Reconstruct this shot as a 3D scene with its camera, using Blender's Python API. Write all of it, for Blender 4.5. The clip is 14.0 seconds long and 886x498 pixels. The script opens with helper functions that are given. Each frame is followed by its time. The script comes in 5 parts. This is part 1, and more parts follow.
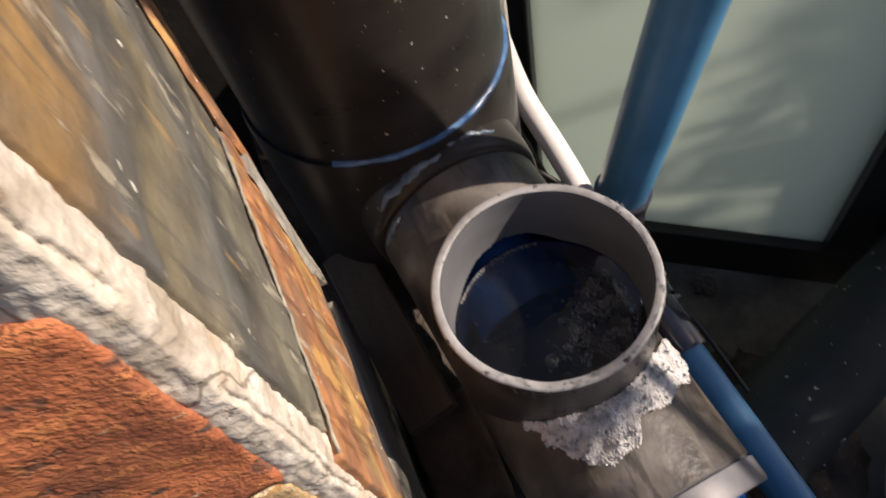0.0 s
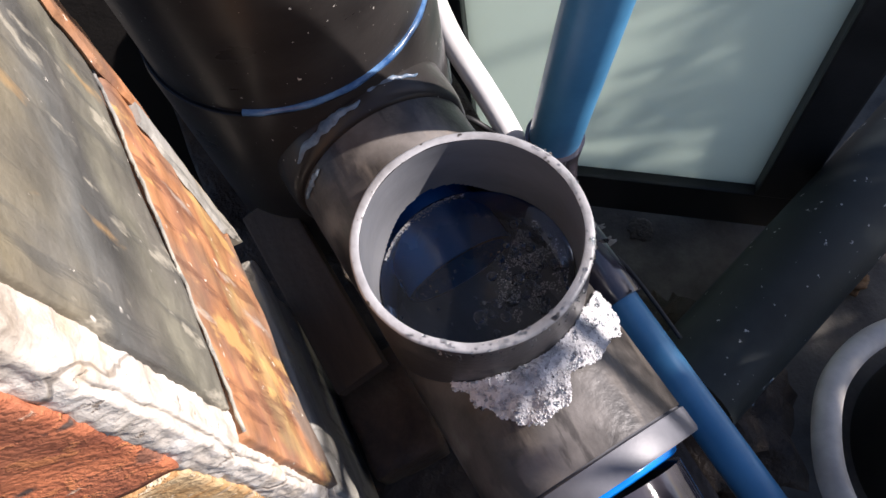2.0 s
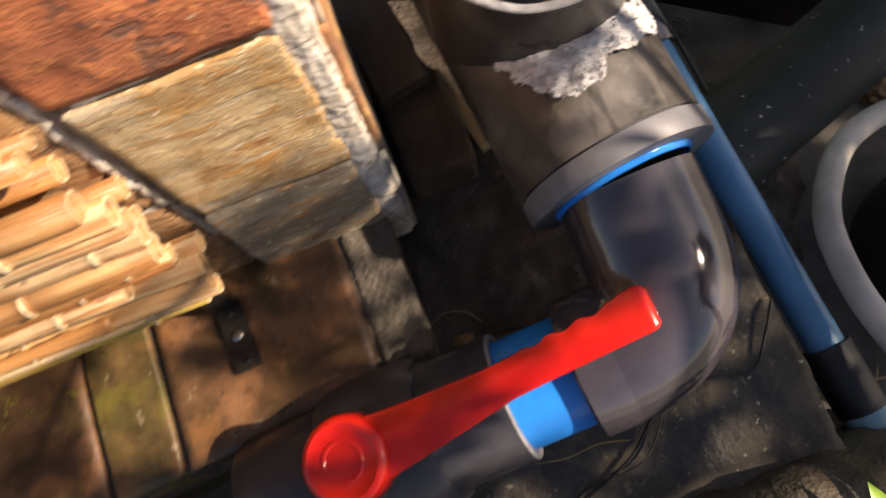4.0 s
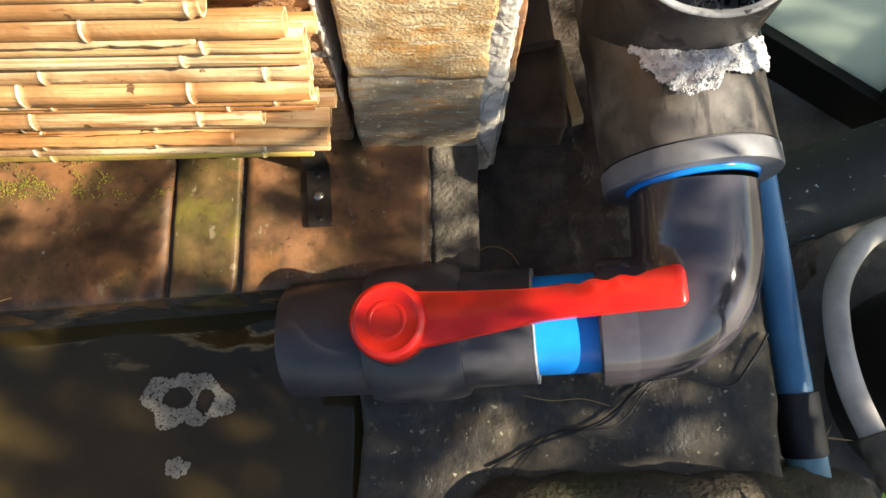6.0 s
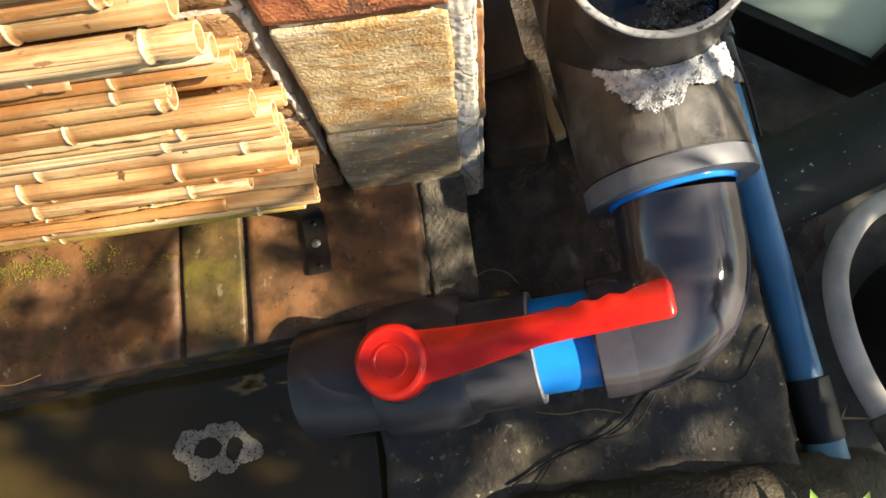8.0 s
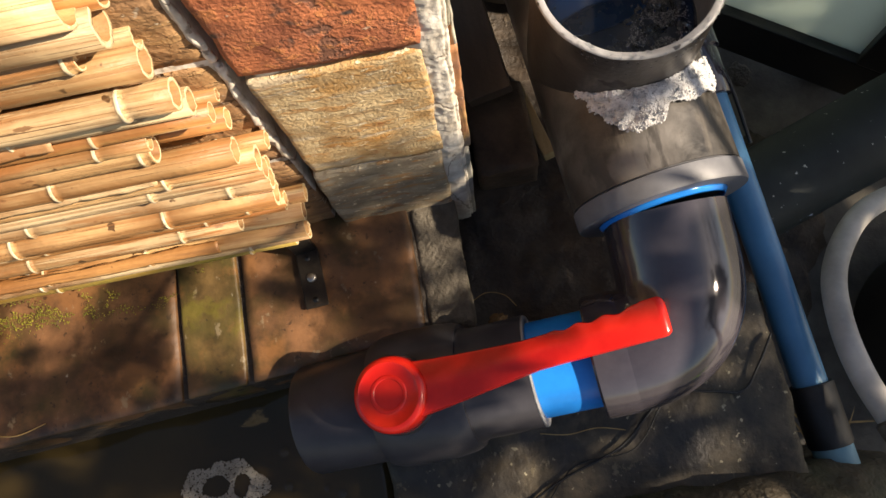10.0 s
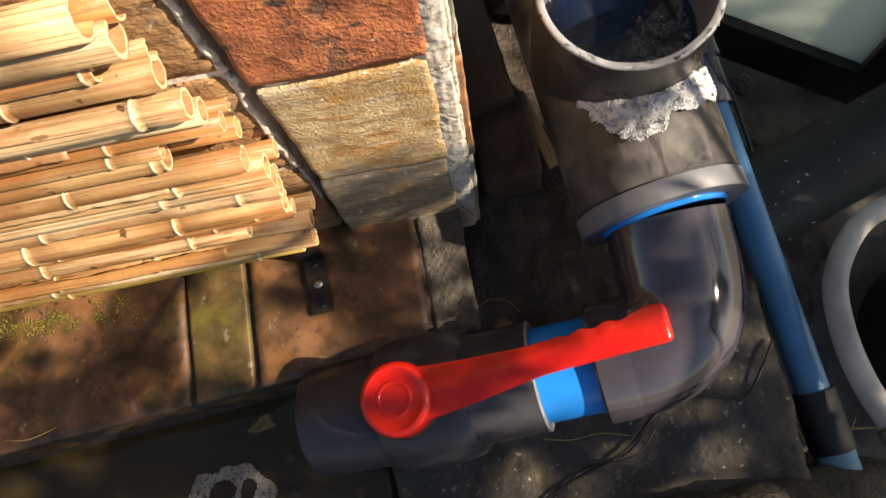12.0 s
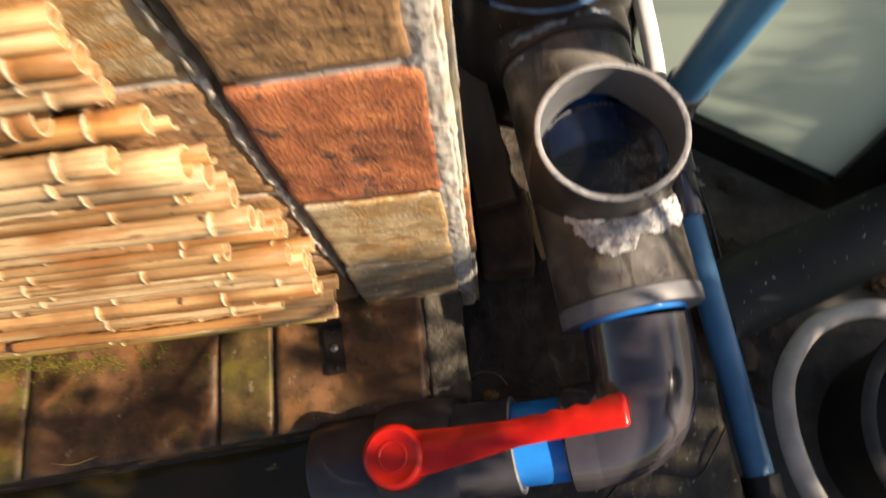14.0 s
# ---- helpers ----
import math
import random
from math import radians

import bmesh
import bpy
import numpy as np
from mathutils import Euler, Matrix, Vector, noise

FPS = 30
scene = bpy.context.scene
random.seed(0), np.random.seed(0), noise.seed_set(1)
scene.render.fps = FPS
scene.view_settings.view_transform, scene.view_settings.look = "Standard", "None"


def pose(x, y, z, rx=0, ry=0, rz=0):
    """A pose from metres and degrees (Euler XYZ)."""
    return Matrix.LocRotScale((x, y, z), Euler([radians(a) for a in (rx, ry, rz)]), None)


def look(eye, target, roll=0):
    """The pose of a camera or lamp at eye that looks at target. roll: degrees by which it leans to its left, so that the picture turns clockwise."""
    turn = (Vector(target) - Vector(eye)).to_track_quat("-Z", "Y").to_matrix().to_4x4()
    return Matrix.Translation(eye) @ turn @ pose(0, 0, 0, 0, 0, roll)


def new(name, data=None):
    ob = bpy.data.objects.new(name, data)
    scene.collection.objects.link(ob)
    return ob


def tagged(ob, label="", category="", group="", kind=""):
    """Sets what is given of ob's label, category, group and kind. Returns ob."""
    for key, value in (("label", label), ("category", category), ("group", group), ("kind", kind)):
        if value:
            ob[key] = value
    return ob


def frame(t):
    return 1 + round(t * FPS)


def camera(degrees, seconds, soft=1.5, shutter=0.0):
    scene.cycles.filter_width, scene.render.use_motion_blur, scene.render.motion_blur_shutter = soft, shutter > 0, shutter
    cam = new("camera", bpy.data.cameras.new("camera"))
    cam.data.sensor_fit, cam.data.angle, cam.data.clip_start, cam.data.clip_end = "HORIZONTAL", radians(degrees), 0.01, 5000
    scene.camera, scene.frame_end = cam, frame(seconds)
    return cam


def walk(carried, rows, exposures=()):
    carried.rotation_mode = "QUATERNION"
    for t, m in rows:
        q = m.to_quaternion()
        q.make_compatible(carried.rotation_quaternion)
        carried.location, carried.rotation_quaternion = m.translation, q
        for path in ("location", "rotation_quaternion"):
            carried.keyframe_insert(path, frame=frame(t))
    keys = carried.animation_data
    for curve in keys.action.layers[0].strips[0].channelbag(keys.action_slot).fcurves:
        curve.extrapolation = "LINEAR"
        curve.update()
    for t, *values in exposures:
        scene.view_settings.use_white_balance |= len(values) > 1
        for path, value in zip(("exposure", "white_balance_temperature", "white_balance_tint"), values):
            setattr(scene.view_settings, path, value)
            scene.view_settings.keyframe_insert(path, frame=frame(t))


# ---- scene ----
cam = camera(62.83, 14.0, 1.5, 0.25)
ROWS = [
    (0.0, 0.0532, -0.0855, 0.4582, 30.08, 9.43, -22.35),
    (0.2, 0.0537, -0.0803, 0.4451, 27.00, 7.78, -24.67),
    (0.5, 0.0568, -0.0813, 0.4385, 25.97, 6.62, -24.35),
    (1.0, 0.0600, -0.0787, 0.4368, 25.52, 5.75, -24.69),
    (1.5, 0.0615, -0.0777, 0.4399, 25.88, 5.99, -24.64),
    (2.0, 0.0663, -0.0758, 0.4396, 25.38, 6.13, -25.59),
    (2.5, 0.0675, -0.0724, 0.4412, 25.20, 5.67, -25.77),
    (3.0, 0.0699, -0.0710, 0.4426, 24.63, 5.66, -26.68),
    (3.5, 0.0642, -0.1002, 0.4292, 21.41, 5.58, -25.63),
    (3.8, 0.0514, -0.1266, 0.4206, 14.38, 5.45, -26.72),
    (4.0, 0.0164, -0.1576, 0.4439, 14.37, 5.69, -20.79),
    (4.2, -0.0132, -0.1667, 0.4550, 14.55, 5.10, -16.06),
    (6.3, -0.0435, -0.2078, 0.5021, 14.52, -1.07, -0.71),
    (6.5, -0.0314, -0.2014, 0.5076, 14.74, -1.06, -1.79),
    (7.0, -0.0258, -0.1968, 0.5044, 14.61, 0.35, -3.37),
    (7.5, -0.0232, -0.1952, 0.5059, 14.52, 1.33, -4.96),
    (8.0, -0.0183, -0.1854, 0.5134, 13.91, 3.28, -6.86),
    (8.2, -0.0143, -0.1820, 0.5117, 13.41, 4.00, -8.31),
    (10.3, -0.0060, -0.1746, 0.5174, 14.44, 4.94, -10.21),
    (10.5, -0.0056, -0.1746, 0.5178, 14.08, 5.22, -10.53),
    (11.0, -0.0022, -0.1744, 0.5192, 14.14, 5.28, -10.88),
    (11.5, -0.0020, -0.1762, 0.5203, 14.14, 5.18, -10.84),
    (12.0, -0.0060, -0.1780, 0.5234, 15.14, 5.07, -9.72),
    (12.5, -0.0029, -0.1744, 0.5248, 16.07, 5.12, -9.27),
    (13.0, 0.0038, -0.1740, 0.5249, 15.40, 5.24, -9.92),
    (13.5, 0.0008, -0.1720, 0.5331, 16.17, 5.07, -8.31),
    (13.8, 0.0003, -0.1664, 0.5491, 15.86, 3.71, -8.75),
    (14.0, 0.0051, -0.1722, 0.6157, 18.69, 4.36, -5.37),
]
EXPOSURES = [(0.0, 0.4, 6700, 20), (0.6, 0.92, 5850, 21), (2.5, 0.96, 5850, 21), (2.95, 1.06, 5750, 21), (3.4, 0.86, 5950, 20), (4.1, 1.03, 7400, 21), (6.3, 1.65, 6700, 7), (7.5, 1.57, 6800, 7), (8.1, 1.33, 7000, 7), (10.3, 0.97, 7200, 14), (11.4, 0.89, 7300, 14), (12.0, 0.98, 7100, 14), (12.5, 0.96, 7300, 15), (13.1, 0.85, 7500, 15), (13.6, 0.81, 7500, 15), (14.0, 0.89, 7400, 16)]
walk(cam, [(t, pose(*row)) for t, *row in ROWS], EXPOSURES)

# ---- light ----
SUN_AZ, SUN_EL = radians(-17.5), radians(38.0)      # azimuth from +x towards +y
SUN_DIR = Vector((math.cos(SUN_AZ) * math.cos(SUN_EL), math.sin(SUN_AZ) * math.cos(SUN_EL), math.sin(SUN_EL)))
world = bpy.data.worlds.new("world")
scene.world = world
world.use_nodes = True
sky = world.node_tree.nodes.new("ShaderNodeTexSky")
sky.sky_type, sky.sun_disc = "NISHITA", False
sky.sun_elevation, sky.sun_rotation = SUN_EL, math.pi / 2 - SUN_AZ
world.node_tree.links.new(sky.outputs["Color"], world.node_tree.nodes["Background"].inputs["Color"])
world.node_tree.nodes["Background"].inputs["Strength"].default_value = 0.060
sun = new("sun", bpy.data.lights.new("sun", "SUN"))
sun.data.energy, sun.data.angle, sun.data.color = 5.0, radians(0.6), (1.0, 0.9, 0.74)
sun.matrix_world = look(SUN_DIR * 5, (0, 0, 0))


# ---- materials ----
def surface(name, dark, light, scale=(30, 30, 30), rough=(0.6, 0.85), bump=0.3, relief=0.002, metal=0.0, detail=6.0,
            stain=None, stain_scale=9.0, stain_amount=0.5, fine=260.0, vary=0.12, spec=0.5, coat=0.0, speck=None, speck_scale=220.0, speck_cut=0.73):
    """Two-scale mottled surface: grain stretched by scale, broad stains, fine relief, a shift from object to object."""
    m = bpy.data.materials.new(name)
    m.use_nodes = True
    nt = m.node_tree
    n, l = nt.nodes, nt.links
    b = n["Principled BSDF"]
    tc = n.new("ShaderNodeTexCoord")
    mp = n.new("ShaderNodeMapping")
    mp.inputs["Scale"].default_value = scale
    l.new(tc.outputs["Object"], mp.inputs["Vector"])
    grain = n.new("ShaderNodeTexNoise")
    grain.inputs["Scale"].default_value, grain.inputs["Detail"].default_value, grain.inputs["Roughness"].default_value = 1.0, detail, 0.62
    l.new(mp.outputs["Vector"], grain.inputs["Vector"])
    ramp = n.new("ShaderNodeValToRGB")
    ramp.color_ramp.elements[0].position, ramp.color_ramp.elements[1].position = 0.33, 0.68
    ramp.color_ramp.elements[0].color, ramp.color_ramp.elements[1].color = (*dark, 1), (*light, 1)
    l.new(grain.outputs["Fac"], ramp.inputs["Fac"])
    colour = ramp.outputs["Color"]
    if stain:
        big = n.new("ShaderNodeTexNoise")
        big.inputs["Scale"].default_value, big.inputs["Detail"].default_value = stain_scale, 5
        l.new(tc.outputs["Object"], big.inputs["Vector"])
        cut = n.new("ShaderNodeMapRange")
        cut.inputs["From Min"].default_value, cut.inputs["From Max"].default_value, cut.inputs["To Max"].default_value = 0.47, 0.66, stain_amount
        l.new(big.outputs["Fac"], cut.inputs["Value"])
        mix = n.new("ShaderNodeMixRGB")
        mix.inputs["Color2"].default_value = (*stain, 1)
        l.new(cut.outputs["Result"], mix.inputs["Fac"])
        l.new(colour, mix.inputs["Color1"])
        colour = mix.outputs["Color"]
    if speck:
        sp = n.new("ShaderNodeTexNoise")
        sp.inputs["Scale"].default_value, sp.inputs["Detail"].default_value = speck_scale, 2
        l.new(tc.outputs["Object"], sp.inputs["Vector"])
        sc = n.new("ShaderNodeMapRange")
        sc.inputs["From Min"].default_value, sc.inputs["From Max"].default_value = speck_cut, speck_cut + 0.04
        l.new(sp.outputs["Fac"], sc.inputs["Value"])
        mix2 = n.new("ShaderNodeMixRGB")
        mix2.inputs["Color2"].default_value = (*speck, 1)
        l.new(sc.outputs["Result"], mix2.inputs["Fac"])
        l.new(colour, mix2.inputs["Color1"])
        colour = mix2.outputs["Color"]
    if vary:
        info = n.new("ShaderNodeObjectInfo")
        shift = n.new("ShaderNodeMapRange")
        shift.inputs["To Min"].default_value, shift.inputs["To Max"].default_value = 1 - vary, 1 + vary
        l.new(info.outputs["Random"], shift.inputs["Value"])
        hsv = n.new("ShaderNodeHueSaturation")
        l.new(shift.outputs["Result"], hsv.inputs["Value"])
        l.new(colour, hsv.inputs["Color"])
        colour = hsv.outputs["Color"]
    l.new(colour, b.inputs["Base Color"])
    rr = n.new("ShaderNodeMapRange")
    rr.inputs["To Min"].default_value, rr.inputs["To Max"].default_value = rough
    l.new(grain.outputs["Fac"], rr.inputs["Value"])
    l.new(rr.outputs["Result"], b.inputs["Roughness"])
    b.inputs["Metallic"].default_value = metal
    b.inputs["Specular IOR Level"].default_value = spec
    b.inputs["Coat Weight"].default_value = coat
    if bump:
        fn = n.new("ShaderNodeTexNoise")
        fn.inputs["Scale"].default_value, fn.inputs["Detail"].default_value = fine, 6
        l.new(tc.outputs["Object"], fn.inputs["Vector"])
        add = n.new("ShaderNodeMath")
        add.operation = "MULTIPLY_ADD"
        add.inputs[1].default_value = 1.6
        l.new(grain.outputs["Fac"], add.inputs[0])
        l.new(fn.outputs["Fac"], add.inputs[2])
        bp = n.new("ShaderNodeBump")
        bp.inputs["Strength"].default_value, bp.inputs["Distance"].default_value = bump, relief
        l.new(add.outputs["Value"], bp.inputs["Height"])
        l.new(bp.outputs["Normal"], b.inputs["Normal"])
    return m


def clear(name, colour, rough=0.02, ior=1.33, alpha_mix=0.0):
    m = bpy.data.materials.new(name)
    m.use_nodes = True
    b = m.node_tree.nodes["Principled BSDF"]
    b.inputs["Base Color"].default_value = (*colour, 1)
    b.inputs["Roughness"].default_value, b.inputs["IOR"].default_value, b.inputs["Transmission Weight"].default_value = rough, ior, 1.0
    return m


M = {
    "tan": surface("tan_sandstone", (0.31, 0.20, 0.095), (0.66, 0.51, 0.29), (46, 46, 80), fine=520, stain=(0.48, 0.25, 0.065), stain_scale=30, stain_amount=0.75, bump=0.65, relief=0.0020, speck=(0.62, 0.54, 0.42), speck_scale=120, speck_cut=0.75),
    "greytan": surface("grey_tan_sandstone", (0.20, 0.155, 0.095), (0.46, 0.37, 0.245), (40, 40, 90), fine=520, stain=(0.26, 0.20, 0.14), stain_scale=22, stain_amount=0.6, bump=0.65, relief=0.0020),
    "moss": surface("yellow_green_moss", (0.07, 0.068, 0.006), (0.25, 0.22, 0.02), (90, 90, 90), bump=0.4),
    "red": surface("red_brick", (0.24, 0.070, 0.034), (0.60, 0.205, 0.085), (45, 45, 45), stain=(0.14, 0.065, 0.045), stain_scale=26, stain_amount=0.4, bump=0.7, relief=0.0020, fine=480, speck=(0.075, 0.05, 0.04), speck_scale=55, speck_cut=0.655),
    "brown": surface("brown_slate", (0.15, 0.08, 0.042), (0.42, 0.24, 0.115), (18, 18, 60), stain=(0.42, 0.24, 0.09), stain_scale=16, bump=0.95, speck=(0.5, 0.42, 0.32), speck_scale=100, speck_cut=0.72),
    "greyslate": surface("grey_slate", (0.17, 0.165, 0.15), (0.36, 0.35, 0.31), (60, 9, 70), stain=(0.42, 0.37, 0.24), stain_scale=15, bump=0.4, speck=(0.7, 0.68, 0.62), speck_scale=90, speck_cut=0.75),
    "mortar": surface("pale_mortar", (0.46, 0.41, 0.34), (0.82, 0.78, 0.70), (75, 75, 75), stain=(0.30, 0.24, 0.17), stain_scale=26, stain_amount=0.55, bump=0.45, relief=0.0016, fine=420),
    "mortar_dirty": surface("dirty_mortar", (0.060, 0.050, 0.038), (0.150, 0.128, 0.096), (60, 60, 60), stain=(0.07, 0.055, 0.04), stain_scale=20, bump=0.8, relief=0.003),
    "paver": surface("wet_brown_paver", (0.0516, 0.0289, 0.0152), (0.228, 0.109, 0.0485), (30, 30, 30), rough=(0.3, 0.65), stain=(0.045, 0.034, 0.010), stain_scale=24, stain_amount=0.9, bump=0.22, relief=0.0015, speck=(0.40, 0.34, 0.24), speck_scale=110, speck_cut=0.76),
    "mosspaver": surface("mossy_paver", (0.0375, 0.0255, 0.0105), (0.173, 0.105, 0.036), (34, 34, 34), rough=(0.3, 0.65), stain=(0.055, 0.052, 0.012), stain_scale=19, stain_amount=0.8, bump=0.22, relief=0.0015, speck=(0.5, 0.44, 0.3), speck_scale=110, speck_cut=0.74),
    "slab": surface("weathered_concrete", (0.0262, 0.0204, 0.0139), (0.114, 0.0898, 0.0571), (80, 60, 80), rough=(0.45, 0.8), stain=(0.025, 0.024, 0.02), stain_scale=13, stain_amount=0.85, bump=0.35, speck=(0.34, 0.30, 0.2), speck_scale=170, speck_cut=0.68),
    "dirt": surface("dark_wet_soil", (0.0153, 0.0115, 0.00858), (0.0621, 0.0459, 0.0335), (60, 60, 60), rough=(0.4, 0.85), stain=(0.06, 0.04, 0.025), stain_scale=20, bump=0.6, relief=0.003),
    "floor": surface("dark_concrete_floor", (0.078, 0.0696, 0.0576), (0.18, 0.162, 0.132), (25, 25, 25), stain=(0.02, 0.018, 0.016), stain_scale=5, bump=0.4, vary=0),
    "board": surface("dark_old_board", (0.0544, 0.0363, 0.0241), (0.115, 0.0818, 0.0544), (40, 7, 40), bump=0.35),
    "block": surface("dark_brown_brick", (0.0392, 0.0246, 0.0168), (0.112, 0.0728, 0.047), (40, 40, 40), stain=(0.14, 0.11, 0.07), stain_scale=14, stain_amount=0.35, bump=0.5),
    "lath": surface("pale_wood", (0.28, 0.2, 0.09), (0.56, 0.45, 0.26), (60, 10, 40), bump=0.3),
    "blackpipe": surface("black_plastic", (0.020, 0.018, 0.017), (0.038, 0.034, 0.031), (12, 12, 30), rough=(0.20, 0.42), bump=0.05, spec=0.28, stain=(0.026, 0.021, 0.017), stain_scale=11, stain_amount=0.45, vary=0, speck=(0.55, 0.52, 0.46), speck_scale=330, speck_cut=0.73),
    "greytee": surface("dusty_grey_pvc", (0.018, 0.016, 0.014), (0.078, 0.068, 0.059), (46, 46, 46), rough=(0.25, 0.6), bump=0.15, stain=(0.245, 0.225, 0.205), stain_scale=17, stain_amount=0.75, vary=0, speck=(0.035, 0.03, 0.028), speck_scale=40, speck_cut=0.66),
    # mottled grey for the upright branch, darker than the run's
    "darkbranch": surface("dark_mottled_grey_pvc", (0.0182, 0.0156, 0.0143), (0.065, 0.0559, 0.0494), (40, 40, 26), rough=(0.2, 0.5), bump=0.12, stain=(0.09, 0.076, 0.06), stain_scale=20, stain_amount=0.5, vary=0, speck=(0.02, 0.016, 0.014), speck_scale=60, speck_cut=0.62),
    "greyrim": surface("sawn_grey_pvc", (0.24, 0.24, 0.245), (0.42, 0.42, 0.43), (60, 60, 60), rough=(0.3, 0.5), bump=0.2, vary=0, stain=(0.15, 0.14, 0.13), stain_scale=24, stain_amount=0.5, speck=(0.05, 0.045, 0.04), speck_scale=150, speck_cut=0.66),
    "inner": surface("grey_pvc_bore", (0.120, 0.125, 0.135), (0.170, 0.176, 0.187), (20, 20, 60), rough=(0.3, 0.45), bump=0.05, vary=0),
    "elbow": surface("dark_grey_pvc", (0.036, 0.032, 0.040), (0.058, 0.053, 0.064), (30, 30, 30), rough=(0.03, 0.10), bump=0.03, vary=0, stain=(0.06, 0.05, 0.045), stain_scale=14, stain_amount=0.2, spec=1.0),
    "valve": surface("matt_grey_pvc", (0.031, 0.030, 0.036), (0.056, 0.053, 0.060), (30, 30, 30), rough=(0.24, 0.42), bump=0.06, vary=0, spec=0.4, speck=(0.3, 0.28, 0.25), speck_scale=160, speck_cut=0.78),
    "glue": surface("blue_solvent_cement", (0.02, 0.07, 0.20), (0.14, 0.27, 0.46), (60, 60, 60), rough=(0.12, 0.25), bump=0.12, vary=0),
    "bluepipe": surface("blue_pvc", (0.0473, 0.189, 0.365), (0.0945, 0.297, 0.513), (14, 14, 14), rough=(0.26, 0.42), bump=0.03, vary=0, stain=(0.07, 0.16, 0.26), stain_scale=9, speck=(0.45, 0.5, 0.52), speck_scale=150, speck_cut=0.79),
    "paleblue": surface("pale_blue_pvc", (0.10, 0.26, 0.36), (0.18, 0.36, 0.46), (20, 20, 20), rough=(0.4, 0.6), bump=0.05, vary=0),
    "sleeve": surface("bright_blue_pvc", (0.005, 0.17, 0.60), (0.010, 0.27, 0.82), (20, 20, 20), rough=(0.16, 0.28), bump=0.03, vary=0),
    "handle": surface("red_plastic", (0.55, 0.010, 0.006), (0.72, 0.022, 0.012), (30, 30, 30), rough=(0.16, 0.28), bump=0.04, vary=0),
    "white": surface("white_hose", (0.70, 0.69, 0.68), (0.84, 0.83, 0.82), (20, 20, 20), rough=(0.3, 0.5), bump=0.05, vary=0, stain=(0.35, 0.31, 0.27), stain_scale=12, stain_amount=0.4),
    "greyhose": surface("grey_hose", (0.378, 0.35, 0.315), (0.574, 0.539, 0.49), (30, 30, 30), rough=(0.4, 0.6), bump=0.08, vary=0, stain=(0.12, 0.11, 0.09), stain_scale=14, stain_amount=0.5),
    "metal": surface("dark_painted_steel", (0.02, 0.016, 0.013), (0.05, 0.04, 0.03), (60, 60, 60), rough=(0.3, 0.5), bump=0.2, metal=0.4, vary=0),
    "screw": surface("dull_steel", (0.35, 0.33, 0.3), (0.55, 0.52, 0.48), (200, 200, 200), rough=(0.3, 0.5), bump=0.1, metal=1.0, vary=0),
    "frame": surface("black_frame", (0.012, 0.012, 0.012), (0.026, 0.025, 0.024), (20, 20, 20), rough=(0.35, 0.55), bump=0.08, vary=0),
    "strip": surface("grey_frame_strip", (0.34, 0.33, 0.31), (0.48, 0.46, 0.43), (20, 20, 20), rough=(0.3, 0.5), bump=0.05, vary=0),
    "tub": surface("scuffed_black_plastic", (0.022, 0.021, 0.020), (0.048, 0.046, 0.043), (40, 40, 40), rough=(0.45, 0.65), bump=0.1, vary=0, stain=(0.07, 0.065, 0.055), stain_scale=12, stain_amount=0.4),
    "smear": surface("smeared_pale_blue_cement", (0.06, 0.10, 0.16), (0.22, 0.30, 0.38), (90, 90, 90), rough=(0.25, 0.45), bump=0.15, vary=0, stain=(0.03, 0.03, 0.035), stain_scale=60, stain_amount=0.7),
    "rubber": surface("black_rubber", (0.008, 0.008, 0.009), (0.02, 0.02, 0.02), (40, 40, 40), rough=(0.4, 0.6), bump=0.1, vary=0),
    "darkpipe": surface("dark_blue_black_pipe", (0.0169, 0.0221, 0.0221), (0.039, 0.0481, 0.0468), (14, 14, 14), rough=(0.5, 0.7), bump=0.06, vary=0, stain=(0.020, 0.024, 0.022), stain_scale=8, spec=0.3, speck=(0.5, 0.5, 0.47), speck_scale=120, speck_cut=0.70),
    "pond": surface("murky_pond_water", (0.0382, 0.0255, 0.00819), (0.0637, 0.0428, 0.0136), (8, 8, 8), rough=(0.02, 0.05), bump=0.02, relief=0.01, fine=30, vary=0, spec=0.4, stain=(0.035, 0.028, 0.012), stain_scale=6),
    "foam": surface("soap_foam", (0.40, 0.39, 0.385), (0.70, 0.69, 0.68), (160, 160, 160), rough=(0.6, 0.85), bump=0.3, vary=0, spec=0.25, speck=(0.32, 0.31, 0.31), speck_scale=420, speck_cut=0.60),
    "stub": surface("deep_blue_pvc", (0.006, 0.045, 0.17), (0.010, 0.075, 0.26), (20, 20, 20), rough=(0.2, 0.35), bump=0.03, vary=0),
    "pondfoam": surface("grey_pond_scum", (0.25, 0.22, 0.175), (0.38, 0.345, 0.285), (120, 120, 120), rough=(0.5, 0.8), bump=0.3, vary=0, spec=0.3),
    "bark": surface("bark", (0.05, 0.035, 0.025), (0.12, 0.09, 0.06), (40, 40, 12), bump=0.6),
    "leaf": surface("green_leaf", (0.04, 0.09, 0.012), (0.10, 0.17, 0.03), (30, 30, 30), rough=(0.4, 0.6), bump=0.1),
    "sprout": surface("lime_green_leaf", (0.16, 0.30, 0.03), (0.30, 0.48, 0.06), (30, 30, 30), rough=(0.35, 0.5), bump=0.1),
    "straw": surface("dry_straw", (0.25, 0.15, 0.05), (0.45, 0.30, 0.12), (60, 60, 60), bump=0.2),
    "deadleaf": surface("dead_brown_leaf", (0.12, 0.06, 0.02), (0.26, 0.14, 0.05), (90, 90, 90), bump=0.3),
